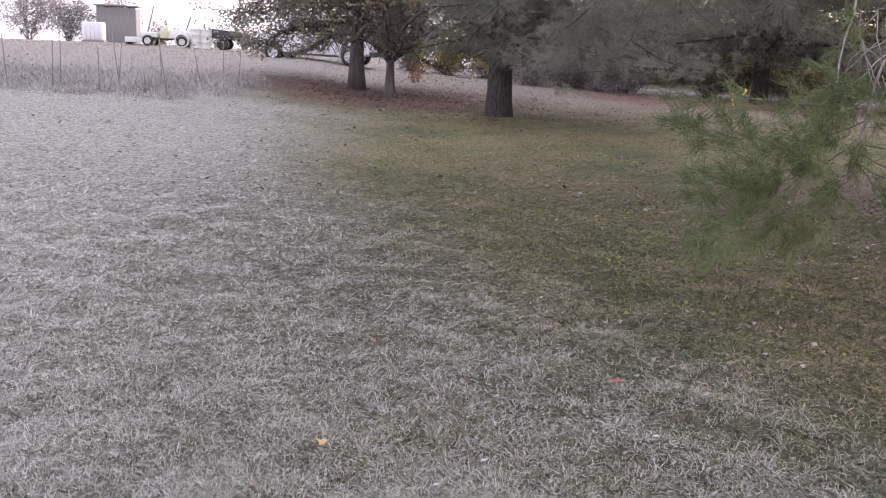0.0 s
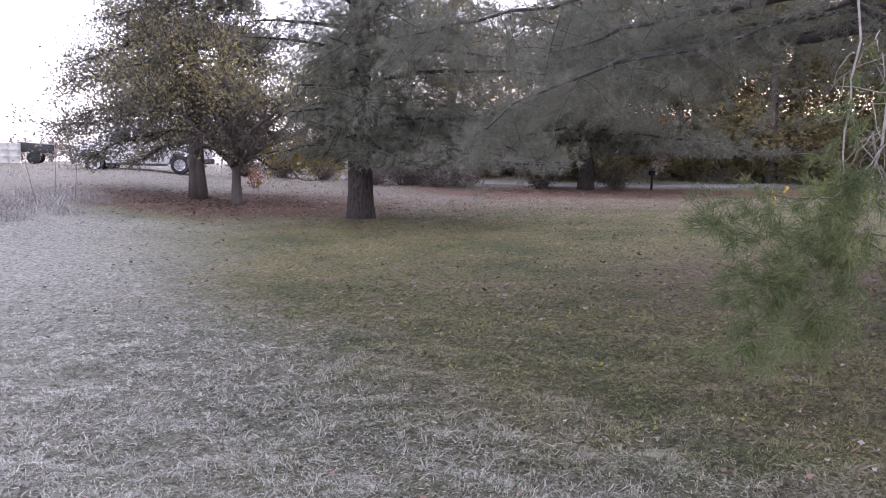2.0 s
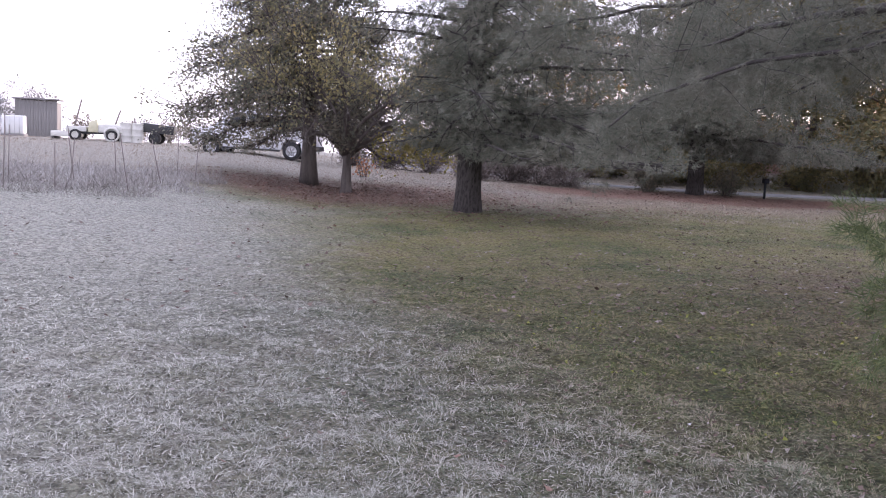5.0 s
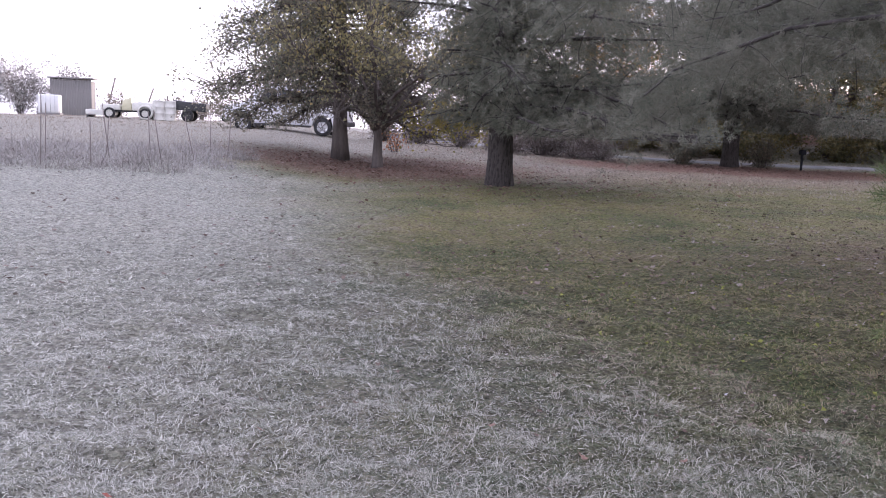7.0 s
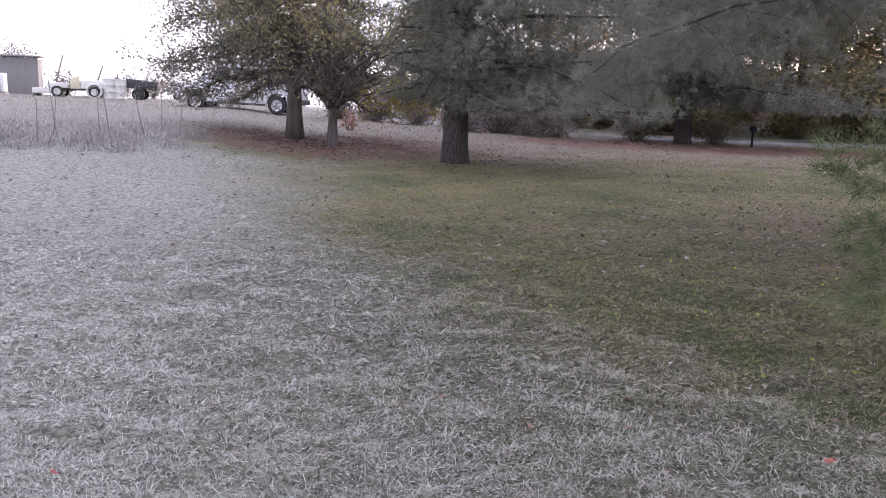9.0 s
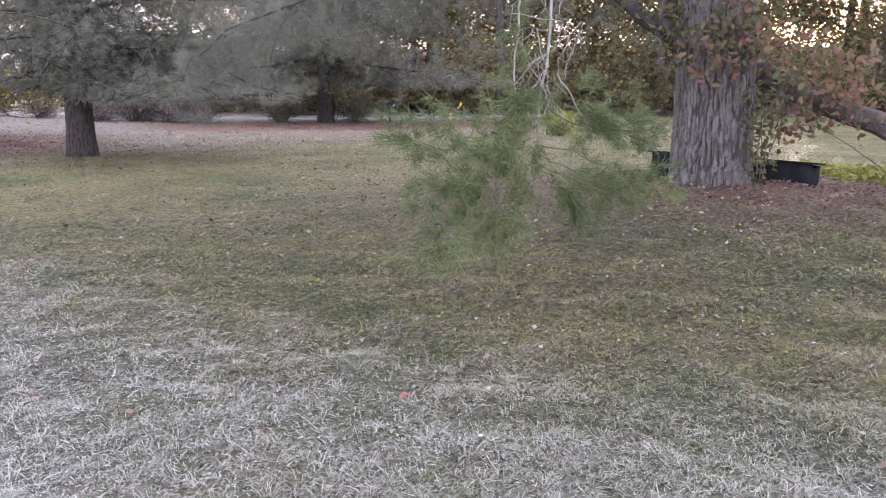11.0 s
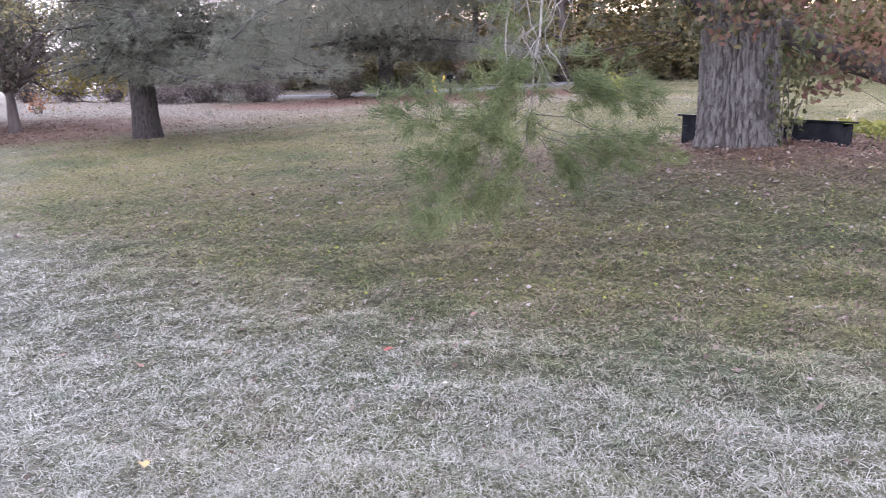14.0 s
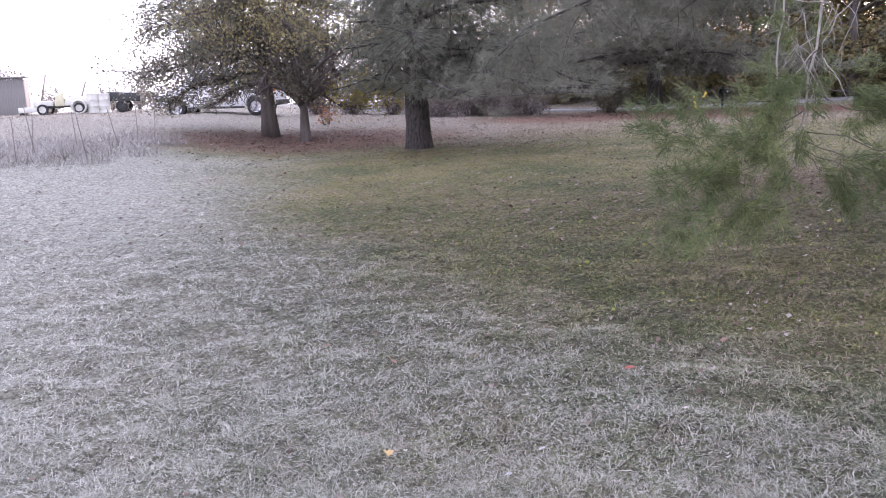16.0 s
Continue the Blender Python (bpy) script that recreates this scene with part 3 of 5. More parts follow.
# ---- trees ----
def trunk_line(x, y, height, lean=(0, 0), steps=14):
    z = np.linspace(0, 1, steps)
    wob = np.cumsum(rng.normal(0, 0.012, (steps, 2)), 0) * height / 8
    return np.stack([lean[0] * z * height + wob[:, 0] * z, lean[1] * z * height + wob[:, 1] * z, z * height - 0.08 * (z == 0)], -1)


def taper(r, n, top=0.25, flare=0.35):
    u = np.linspace(0, 1, n)
    return r * ((1 - u) * (1 - top) + top) * (1 + flare * np.exp(-u * 22))


def furrowed_trunk(ob, line, r, sides=72, rings=110):
    """A straight trunk whose bark is cut by upright furrows, finest near the ground."""
    z = np.concatenate([np.linspace(line[0, 2], 3.0, rings - 20), np.linspace(3.2, line[-1, 2], 20)])
    T, H = np.meshgrid(np.linspace(0, 2 * np.pi, sides, endpoint=False), z, indexing="ij")
    warp = 0.2 * np.sin(H * 3.3 + 2 * np.sin(T * 3)) + 0.14 * np.sin(H * 8.1 + T * 5)
    ridge = np.abs(np.sin((T + warp * 0.5) * 11 + 0.8 * np.sin(H * 2.4))) * 0.6 + np.abs(np.sin((T - warp * 0.5) * 17 + 1.3 * np.sin(H * 5 + T * 2))) * 0.4
    R = np.interp(H, line[:, 2], taper(r, len(line), 0.25, 0.0)) * (1 + 0.28 * np.exp(-(H + 0.08) * 3.5) * (1 + 0.3 * np.sin(T * 4 + 1)))
    R = R + 0.045 * (ridge ** 0.6 - 0.6) * np.minimum(1, R / 0.2)
    v = np.stack([np.interp(H, line[:, 2], line[:, 0]) + R * np.cos(T), np.interp(H, line[:, 2], line[:, 1]) + R * np.sin(T), H], -1)
    i, j = np.meshgrid(np.arange(sides), np.arange(rings - 1), indexing="ij")
    me = Geo().quads(v, np.stack([i * rings + j, ((i + 1) % sides) * rings + j, ((i + 1) % sides) * rings + j + 1, i * rings + j + 1], -1)).mesh("trunk")
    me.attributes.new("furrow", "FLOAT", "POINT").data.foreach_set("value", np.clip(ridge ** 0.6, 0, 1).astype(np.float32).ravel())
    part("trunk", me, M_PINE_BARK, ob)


def pine(name, label, x, y, height, r, low, reach, limbs, tufts=9, length=0.14, wide=0.008, sparse_above=99.0, group="", side=None, thin=1.0, crowd=1.25, shy=None, inner=0, hang=0.2):
    """A white pine: straight trunk, drooping tiers of limbs with tufts of needles."""
    ob = thing(name, label, "tree", group, pose(x, y, float(gz(x, y))))
    line = trunk_line(x, y, height, steps=18)
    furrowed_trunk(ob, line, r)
    crown = Geo()
    if inner:
        z, a = low - 0.1 + 5.0 * rng.random(inner) ** 1.15, rng.uniform(0, 6.28, inner)
        d = rng.uniform(r + 0.12, r + 0.38 * reach, inner)
        needles(crown, np.stack([d * np.cos(a), d * np.sin(a), z], -1), np.stack([np.cos(a), np.sin(a), -0.2 + 0 * a], -1), length, tufts, wide)
    for k in range(limbs):
        u = (k + 0.5) / limbs
        z = low + (height - low - 0.4) * u ** crowd
        a = k * 2.399 + rng.uniform(-0.4, 0.4)
        grow = reach * (1 - 0.78 * (z - low) / (height - low)) * rng.uniform(0.72, 1.12)
        if side is not None:
            grow *= 1 + 0.35 * math.cos(a - side)
        if shy is not None and math.cos(a - shy[0]) > 0.2:
            grow *= shy[1] + (1 - shy[1]) * min(1, max(0, (z - shy[2]) / 2.0))
        start = np.array([np.interp(z, line[:, 2], line[:, 0]), np.interp(z, line[:, 2], line[:, 1]), z])
        rise = 0.35 if z > low + 1.2 else 0.12
        pts = wander(start, (math.cos(a), math.sin(a), rise), grow, 7, 0.05 if z < low + 3 else 0.035, 0.07)
        pts[1:, 2] = np.maximum(pts[1:, 2], low - hang)
        limb = Geo()
        tube(limb, pts, np.linspace(r * 0.24 * (1 - 0.5 * u), 0.012, 8), 6)
        n_side = max(2, int(grow * 5 * (0.13 if z > sparse_above else 1) * thin))
        at, way = [], []
        for q in np.linspace(0.12, 1, n_side):
            p = np.array([np.interp(q * 7, np.arange(8), pts[:, c]) for c in range(3)])
            main = unit(pts[min(7, int(q * 7) + 1)] - pts[min(6, int(q * 7))])
            for sgn in (-1, 1):
                lat = unit(np.cross(main, [0, 0, 1]) * sgn * rng.uniform(0.3, 1) + main * 0.6 + rng.normal(0, 0.25, 3) + np.array([0, 0, rng.uniform(-0.9, 0.5)]))
                ln = grow * 0.3 * (1.15 - q * 0.7) * rng.uniform(0.6, 1.3)
                sub = wander(p, lat, ln, 4, 0.10, 0.1)
                sub[:, 2] = np.maximum(sub[:, 2], low - hang - 0.1)
                if rng.random() < 0.5:
                    tube(limb, sub, np.linspace(0.012, 0.004, 5), 3, 0, False)
                m = max(2, int(ln / 0.11))
                w = rng.uniform(0.15, 1, m)
                at.append(np.stack([np.interp(w * 4, np.arange(5), sub[:, c]) for c in range(3)], -1) + rng.normal(0, 0.1, (m, 3)))
                way.append(np.repeat(lat[None] * 0.8 + [[0, 0, 0.1]], m, 0))
        at, way = np.concatenate(at), np.concatenate(way)
        high = at[:, 2] > low - hang - 0.2 + 0.3 * rng.random(len(at))
        needles(crown, at[high], way[high], length, tufts, wide)
        part("limb", limb, M_LIMB, ob)
    part("crown", crown, M_NEEDLE, ob, "soft grey-green needles")
    return ob


def broadleaf(name, label, x, y, height, r, low, reach, limbs, count, size, material, rise=0.5, droop=0.05, fork=None, top=0.5, group="", leaf_label="", lean=(0, 0), part_limbs=True, side=None, twigs=2, loose=0.22, clear=0.0, leafless=0.0, spread=False):
    """A broad-leaved tree: trunk, limbs that branch twice, and single leaves round the twigs."""
    ob = thing(name, label, "tree", group, pose(x, y, float(gz(x, y))))
    tall = fork if fork else height
    line = trunk_line(x, y, tall, lean)
    trunk = tube(Geo(), line, taper(r, 14, 0.6 if fork else 0.12), 12, 0.05)
    part("trunk", trunk, M_BARK, ob, "", True)
    spots = []
    rest = Geo()
    for k in range(limbs):
        u = (k + 0.5) / limbs
        z = tall - 0.02 - 0.25 * rng.random() if fork else low + (height - low) * u * 0.95
        a = k * 2.399 + rng.uniform(-0.3, 0.3)
        grow = reach * rng.uniform(0.8, 1.15) * ((1 - (1 - top) * u) if not fork else 1)
        start = np.array([np.interp(z, line[:, 2], line[:, 0]), np.interp(z, line[:, 2], line[:, 1]), z])
        if side is not None:
            grow *= 1 + side[1] * math.cos(a - side[0])
        up = rise * (0.3 + 1.5 * u) if not fork else rng.uniform(0.8, 2.2)
        pts = wander(start, (math.cos(a), math.sin(a), up), grow, 8, droop, 0.13 if fork else 0.09)
        lowest = clear + (rng.uniform(0.12, 0.8) if clear else 0.0)
        pts[1:, 2] = np.maximum(pts[1:, 2], lowest)
        limb = Geo() if part_limbs else rest
        tube(limb, pts, np.linspace(r * (0.5 if fork else 0.3) * (1 - 0.4 * u), 0.01, 9), 6)
        for q in np.linspace(0.42 if fork else 0.25, 1.0, 9):
            p = np.array([np.interp(q * 8, np.arange(9), pts[:, c]) for c in range(3)])
            for _ in range(max(2, round(twigs * (0.45 + 1.3 * grow / reach))) if spread else twigs):
                w = unit(pts[-1] - pts[0]) + rng.normal(0, 0.6, 3)
                sub = wander(p, w, grow * 0.34 * rng.uniform(0.5, 1.2), 4, droop, 0.15)
                sub[:, 2] = np.maximum(sub[:, 2], lowest - rng.uniform(0, 0.3))
                if part_limbs:
                    tube(limb, sub, np.linspace(0.016, 0.004, 5), 3, 0, False)
                spots.append(sub[1:])
        if part_limbs:
            part("limb", limb, M_BARK, ob)
    if not part_limbs:
        part("branchwork", rest, M_BARK, ob)
    spots = np.concatenate(spots)
    at = spots[rng.integers(0, len(spots), count)] + rng.normal(0, loose * reach / 3, (count, 3))
    bottom = np.maximum(clear, leafless - 0.45 * np.maximum(0, np.hypot(at[:, 0], at[:, 1]) - 1.2))
    at = at[at[:, 2] > bottom + 0.35 * rng.random(count)]
    part("crown", leaves(Geo(), at, size), material, ob, leaf_label)
    return ob


broadleaf("oak_tree", "tall dark tree with green-brown autumn leaves in a leaf bed", -2.55, 26.4, 9.0, 0.225, 1.45, 3.5, 64, 72000, 0.088, M_OAK, 0.16, 0.055, None, 0.2, "trees by the lawn", "dull green and brown leaves", (0, 0), True, (3.2, 0.06), 4, 0.12, 0.62, 1.35, True)
maple = broadleaf("maple_tree", "small maple with branching limbs and yellowing leaves", -1.43, 24.4, 4.8, 0.16, 1.0, 3.9, 15, 14000, 0.08, M_MAPLE, 0.6, 0.035, 1.12, 0.6, "trees by the lawn", "yellow-green leaves", leafless=2.7, twigs=4)
low_limb = wander((0.05, -0.05, 1.15), (1, -0.3, 0.25), 2.6, 8, 0.045, 0.06)
limb, sprays = tube(Geo(), low_limb, np.linspace(0.035, 0.008, 9), 6), []
for k in range(40):
    sub = wander(low_limb[rng.integers(3, 9)], (rng.normal(0.4, 0.5), rng.normal(0, 0.5), rng.normal(-0.45, 0.3)), rng.uniform(0.2, 0.6), 4, 0.04, 0.15)
    tube(limb, sub, np.linspace(0.007, 0.003, 5), 3, 0, False)
    sprays.append(sub[1:])
part("limb", limb, M_BARK, maple)
sprays = np.concatenate(sprays)
part("spray", leaves(Geo(), sprays[rng.integers(0, len(sprays), 2000)] + rng.normal(0, (0.15, 0.15, 0.22), (2000, 3)), 0.085), M_YELLOWING, maple, "yellow-green leaves hanging low")
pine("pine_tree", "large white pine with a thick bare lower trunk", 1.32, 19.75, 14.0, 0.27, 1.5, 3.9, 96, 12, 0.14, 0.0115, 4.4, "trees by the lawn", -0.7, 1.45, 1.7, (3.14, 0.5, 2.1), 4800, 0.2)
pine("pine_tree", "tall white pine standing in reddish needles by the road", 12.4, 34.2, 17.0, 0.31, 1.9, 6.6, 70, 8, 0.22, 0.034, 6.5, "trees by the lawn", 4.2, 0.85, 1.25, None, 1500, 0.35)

# ---- the great tree beside the lawn ----
BX, BY = 6.28, 7.08
BZ = float(gz(BX, BY))
big = thing("great_pine", "huge old tree with furrowed grey bark in red needles", "tree", "trees by the lawn", pose(BX, BY, BZ))
nt, nzz = 380, 230
th = np.linspace(0, 2 * np.pi, nt, endpoint=False)
zz = np.concatenate([np.linspace(-0.15, 2.6, 190), np.linspace(2.65, 11, nzz - 190)])
T, H = np.meshgrid(th, zz, indexing="ij")
# bark: upright furrows that wander, part and meet again

def drift(around, tall):
    """Smooth chance values on the trunk, so many round it and so far apart upwards."""
    grid = rng.random((around, int(12 / tall) + 3))
    u, w = T / (2 * np.pi) * around, (H + 0.3) / tall
    a, b = np.floor(u).astype(int), np.floor(w).astype(int)
    u, w = u - a, w - b
    u, w = u * u * (3 - 2 * u), w * w * (3 - 2 * w)
    a, c = a % around, (a + 1) % around
    return (grid[a, b] * (1 - u) + grid[c, b] * u) * (1 - w) + (grid[a, b + 1] * (1 - u) + grid[c, b + 1] * u) * w


main = np.abs(drift(58, 0.30) * 0.75 + drift(110, 0.13) * 0.25 - 0.5) * 2
fork = np.abs(drift(84, 0.20) - 0.5) * 2
crack = np.abs(drift(40, 0.07) - 0.5) * 2
ridge = np.minimum(step(main, 0.0, 0.26), 0.45 + 0.55 * step(fork, 0.02, 0.25)) * (0.72 + 0.28 * step(crack, 0.02, 0.14))
flaky = np.sin(H * 37 + 9 * np.sin(T * 13 + H * 3)) * np.sin(T * 41 + 5 * np.sin(H * 11)) + 0.7 * np.sin(H * 71 + 7 * np.sin(T * 29)) * np.sin(T * 67 + H * 19)
R = 0.41 * (1 - 0.03 * H) * (1 + 0.14 * np.exp(-(H + 0.1) * 5.0) * (1 + 0.35 * np.sin(T * 5 + 1)) + 0.025 * np.sin(T * 3 + H * 1.3))
R = R + 0.040 * (ridge - 0.6) + 0.005 * flaky
P3 = np.stack([R * np.cos(T), R * np.sin(T), H], -1)
i, j = np.meshgrid(np.arange(nt), np.arange(nzz - 1), indexing="ij")
trunk = Geo().quads(P3, np.stack([i * nzz + j, ((i + 1) % nt) * nzz + j, ((i + 1) % nt) * nzz + j + 1, i * nzz + j + 1], -1))
bark = trunk.mesh("trunk")
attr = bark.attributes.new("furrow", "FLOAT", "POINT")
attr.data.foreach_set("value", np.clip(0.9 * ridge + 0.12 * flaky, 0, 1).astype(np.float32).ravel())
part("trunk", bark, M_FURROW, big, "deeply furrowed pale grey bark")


def rel(points):
    return np.array(points, float) - np.array([BX, BY, BZ])


def smooth_line(points, n=14):
    p = np.array(points, float)
    u, w = np.linspace(0, len(p) - 1, n), np.arange(len(p))
    q = np.stack([np.interp(u, w, p[:, c]) for c in range(3)], -1)
    for _ in range(3):
        q[1:-1] = (q[:-2] + 2 * q[1:-1] + q[2:]) / 4
    return q


bough_crown = Geo()


def bough(points, r, density=7.0, hang=0.07, length=0.115, wide=0.0055, dead=False, tufts=20):
    """One limb of the great tree with side shoots."""
    pts = smooth_line(rel(points))
    pts[2:] += np.cumsum(rng.normal(0, 0.05, (len(pts) - 2, 3)), 0)
    limb = tube(Geo(), pts, r * np.linspace(1, 0, len(pts)) ** 1.3 + 0.008, 8, 0.06)
    total = np.linalg.norm(np.diff(pts, axis=0), axis=1).sum()
    at, way = [], []
    for q in np.linspace(0.25, 1, int(total * density)):
        s = q * (len(pts) - 1)
        p = np.array([np.interp(s, np.arange(len(pts)), pts[:, c]) for c in range(3)])
        main = unit(pts[min(len(pts) - 1, int(s) + 1)] - pts[min(len(pts) - 2, int(s))])
        lat = unit(np.cross(main, [0, 0, 1]) * rng.choice([-1, 1]) + main * rng.uniform(-0.3, 0.8) + rng.normal(0, 0.4, 3) - np.array([0, 0, 0.25]))
        ln = rng.uniform(0.5, 1.5) * (1.2 - 0.5 * q)
        sub = wander(p, lat, ln, 5, hang, 0.14)
        if rng.random() < 0.3 and sub[:, 2].min() > 1.0:
            tube(limb, sub, np.linspace(0.005, 0.0015, 6), 4, 0, False)
        m = int(ln / 0.09)
        w = rng.uniform(0.08, 1, m)
        at.append(np.stack([np.interp(w * 5, np.arange(6), sub[:, c]) for c in range(3)], -1) + rng.normal(0, 0.05, (m, 3)))
        way.append(np.repeat(lat[None], m, 0))
    part("limb", limb, M_LIMB, big, "", True)
    if not dead:
        needles(bough_crown, np.concatenate(at), np.concatenate(way), length, tufts, wide, 1.1)


bough([(6.25, 7.15, 3.4), (4.45, 8.9, 3.15), (4.08, 10.25, 3.05), (3.5, 11.7, 2.85), (3.1, 12.6, 2.7)], 0.09, 4)
bough([(6.2, 7.2, 3.1), (4.5, 8.9, 2.85), (4.4, 10.2, 2.7), (3.9, 11.3, 2.55)], 0.065, 4)
bough([(6.2, 7.3, 2.9), (5.0, 9.4, 2.75), (4.58, 10.6, 2.55), (4.3, 11.7, 2.15)], 0.042, 5)
bough([(6.15, 7.15, 1.75), (5.8, 7.3, 2.1), (5.3, 7.95, 2.6), (4.4, 8.0, 3.5), (3.0, 7.6, 4.2)], 0.13)
# low boughs that reach far out over the lawn and droop at their ends
bough([(6.2, 7.2, 3.3), (4.4, 8.3, 3.2), (2.8, 8.9, 2.65), (1.6, 9.0, 2.4), (1.05, 9.0, 2.05)], 0.032, 14, 0.045)
bough([(6.2, 7.2, 3.6), (4.2, 8.8, 3.4), (2.4, 9.6, 2.9), (1.2, 9.8, 2.65), (0.5, 9.7, 2.35)], 0.032, 14, 0.045)
bough([(6.25, 7.3, 3.2), (4.6, 9.0, 3.0), (3.2, 9.9, 2.8), (2.3, 10.2, 2.45)], 0.032, 14, 0.045)
bough([(6.2, 7.2, 3.1), (4.9, 8.6, 2.95), (3.7, 9.3, 2.85), (2.9, 9.6, 2.55)], 0.032, 14, 0.045)
bough([(6.28, 7.08, 4.2), (5.0, 6.2, 4.6), (3.4, 5.8, 4.3), (2.6, 5.8, 3.6)], 0.10)
bough([(6.28, 7.08, 4.8), (5.2, 9.0, 5.0), (3.2, 11.0, 4.6), (1.6, 12.4, 4.0)], 0.11)
bough([(6.28, 7.08, 3.8), (7.2, 9.5, 4.0), (7.5, 12.0, 3.6), (7.4, 14.0, 3.0)], 0.11)
bough([(6.28, 7.08, 4.6), (8.6, 8.8, 4.8), (10.5, 10.0, 4.2), (12.0, 11.0, 3.5)], 0.11)
bough([(6.28, 7.08, 4.4), (8.2, 6.0, 4.8), (9.8, 4.6, 4.4), (11.0, 3.6, 3.8)], 0.11)
bough([(6.28, 7.08, 5.2), (5.6, 5.2, 5.6), (4.6, 3.4, 5.2), (4.0, 2.2, 4.6)], 0.10)
bough([(6.28, 7.08, 5.4), (4.2, 8.0, 5.8), (2.0, 8.2, 5.4), (0.6, 8.2, 4.9)], 0.10)
# high limbs above the view, added to shade the lawn below
for k in range(24):
    a, z = k * 2.399, 5.4 + k * 0.24
    g = 7.0 - k * 0.15
    bough([(BX, BY, z), (BX + 0.5 * g * math.cos(a), BY + 0.5 * g * math.sin(a), z + 0.5), (BX + g * math.cos(a), BY + g * math.sin(a), z - 0.1)], 0.09, 4.0, 0.05, 0.24, 0.05, False, 9)
part("crown", bough_crown, M_NEEDLE, big, "dark grey-green needle boughs")

# leafy sprouts with brown and green leaves round the trunk and the torn limb
sprout = Geo()
for c, s, n in (((6.75, 6.5, 1.62), 0.17, 95), ((7.0, 6.25, 1.45), 0.17, 95), ((7.2, 6.05, 1.30), 0.13, 70), ((6.95, 6.4, 1.75), 0.2, 90), ((6.72, 6.4, 1.05), 0.09, 34), ((6.95, 6.3, 1.08), 0.08, 26), ((6.0, 6.6, 1.95), 0.2, 110), ((6.35, 6.55, 2.0), 0.24, 120), ((5.85, 6.75, 1.8), 0.14, 60), ((7.2, 6.1, 1.65), 0.18, 60)):
    lobed(sprout, rel(np.array(c) + rng.normal(0, s, (n, 3))), 0.125)
part("foliage", sprout, M_BROWN, big, "brown and olive oak-like leaves")
climber, stalks = Geo(), Geo()
for foot, way, ln, n in (((6.42, 6.58, 0.5), (0.02, 0, 1), 1.4, 130), ((6.56, 6.66, 0.5), (0.03, 0, 1), 1.5, 130), ((6.28, 6.56, 0.75), (0, 0, 1), 1.1, 55), ((6.7, 6.75, 0.5), (0.1, -0.05, 1), 1.1, 50),
                         ((5.78, 7.05, 1.55), (-0.15, 0, 1), 0.9, 90), ((5.9, 6.85, 1.6), (-0.05, -0.1, 1), 0.8, 90), ((6.1, 6.65, 1.75), (0, -0.15, 1), 0.7, 80), ((5.7, 7.2, 1.75), (-0.6, 0, 1), 0.8, 70), ((6.35, 6.6, 1.8), (0.1, -0.1, 1), 0.6, 60)):
    line = wander(rel(np.array(foot)), way, ln, 7, 0, 0.12)
    tube(stalks, line, np.linspace(0.009, 0.003, 8), 5)
    lobed(climber, line[rng.integers(1, 8, n)] + rng.normal(0, 0.085, (n, 3)), 0.105)
part("sprout", stalks, M_BARK, big)
part("foliage", climber, M_OLIVE, big, "dark olive leaves on sprouts up the trunk")

# two heavy torn limbs slanting from the trunk to the ground
def fallen(points, r0, r1, label, stub=None):
    ob = thing("fallen_limb", label, "limb", "torn limbs", pose(*points[-1]))
    pts = smooth_line(points, 16) - np.array(points[-1])
    part("stem", tube(Geo(), pts, np.linspace(r0, r1, 16), 14, 0.07), M_LOG, ob, "", True)
    for p, q, r in stub or ():
        part("branch", tube(Geo(), wander(np.array(p) - np.array(points[-1]), np.array(q) - np.array(p), float(np.linalg.norm(np.array(q) - np.array(p))), 6, 0, 0.06), np.linspace(r, r * 0.45, 7), 7, 0.08), M_BARK, ob)
    return ob


g1 = float(gz(9.9, 3.7))
fallen([(6.5, 6.95, 1.78), (6.85, 6.6, 1.46), (7.55, 6.0, 1.08), (8.3, 5.3, 0.85), (9.2, 4.5, 0.52), (10.2, 3.6, g1 + 0.1)], 0.13, 0.10, "heavy grey limb torn from the trunk, its end on the grass",
       [((6.5, 6.95, 1.78), (6.42, 6.9, 1.98), 0.06), ((9.2, 4.5, 0.55), (9.5, 4.55, 0.95), 0.03)])
lower = fallen([(7.3, 6.25, 1.28), (7.6, 5.85, 0.96), (8.1, 5.25, 0.70), (8.55, 4.6, 0.45), (9.2, 3.9, float(gz(9.2, 3.9)) + 0.08)], 0.085, 0.075, "thinner grey limb resting against the ground",
               [((7.75, 5.7, 0.88), (8.0, 5.6, 0.50), 0.035), ((8.0, 5.6, 0.50), (8.25, 5.25, 0.38), 0.022)])
snag = thing("snag", "short pale broken stub standing in the grass", "wood", "", pose(7.62, 5.37, float(gz(7.62, 5.37))))
part("stub", tube(Geo(), [(0, 0, -0.05), (0.01, 0, 0.12), (0.03, -0.01, 0.24), (0.05, -0.03, 0.40)], [0.04, 0.03, 0.026, 0.008], 8, 0.12), M_BROKEN, snag, "split pale wood")
# thin brush behind the torn limbs
brush = Geo()
for k in range(110):
    x, y = 9.8 + rng.normal(0, 0.8), 5.4 + rng.normal(0, 0.7)
    pts = wander((x, y, float(gz(x, y))), (rng.normal(0, 0.3), rng.normal(0, 0.3), 1), rng.uniform(0.6, 2.0), 5, 0, 0.2)
    tube(brush, pts, np.linspace(0.007, 0.002, 6), 3, 0, False)
    leaves(brush, pts[rng.integers(1, 6, 8)] + rng.normal(0, 0.10, (8, 3)), 0.045)
tagged(part("brush", brush, M_OAK), "thin grey twiggy undergrowth with dead leaves by the logs", "brush", "", "stuff")

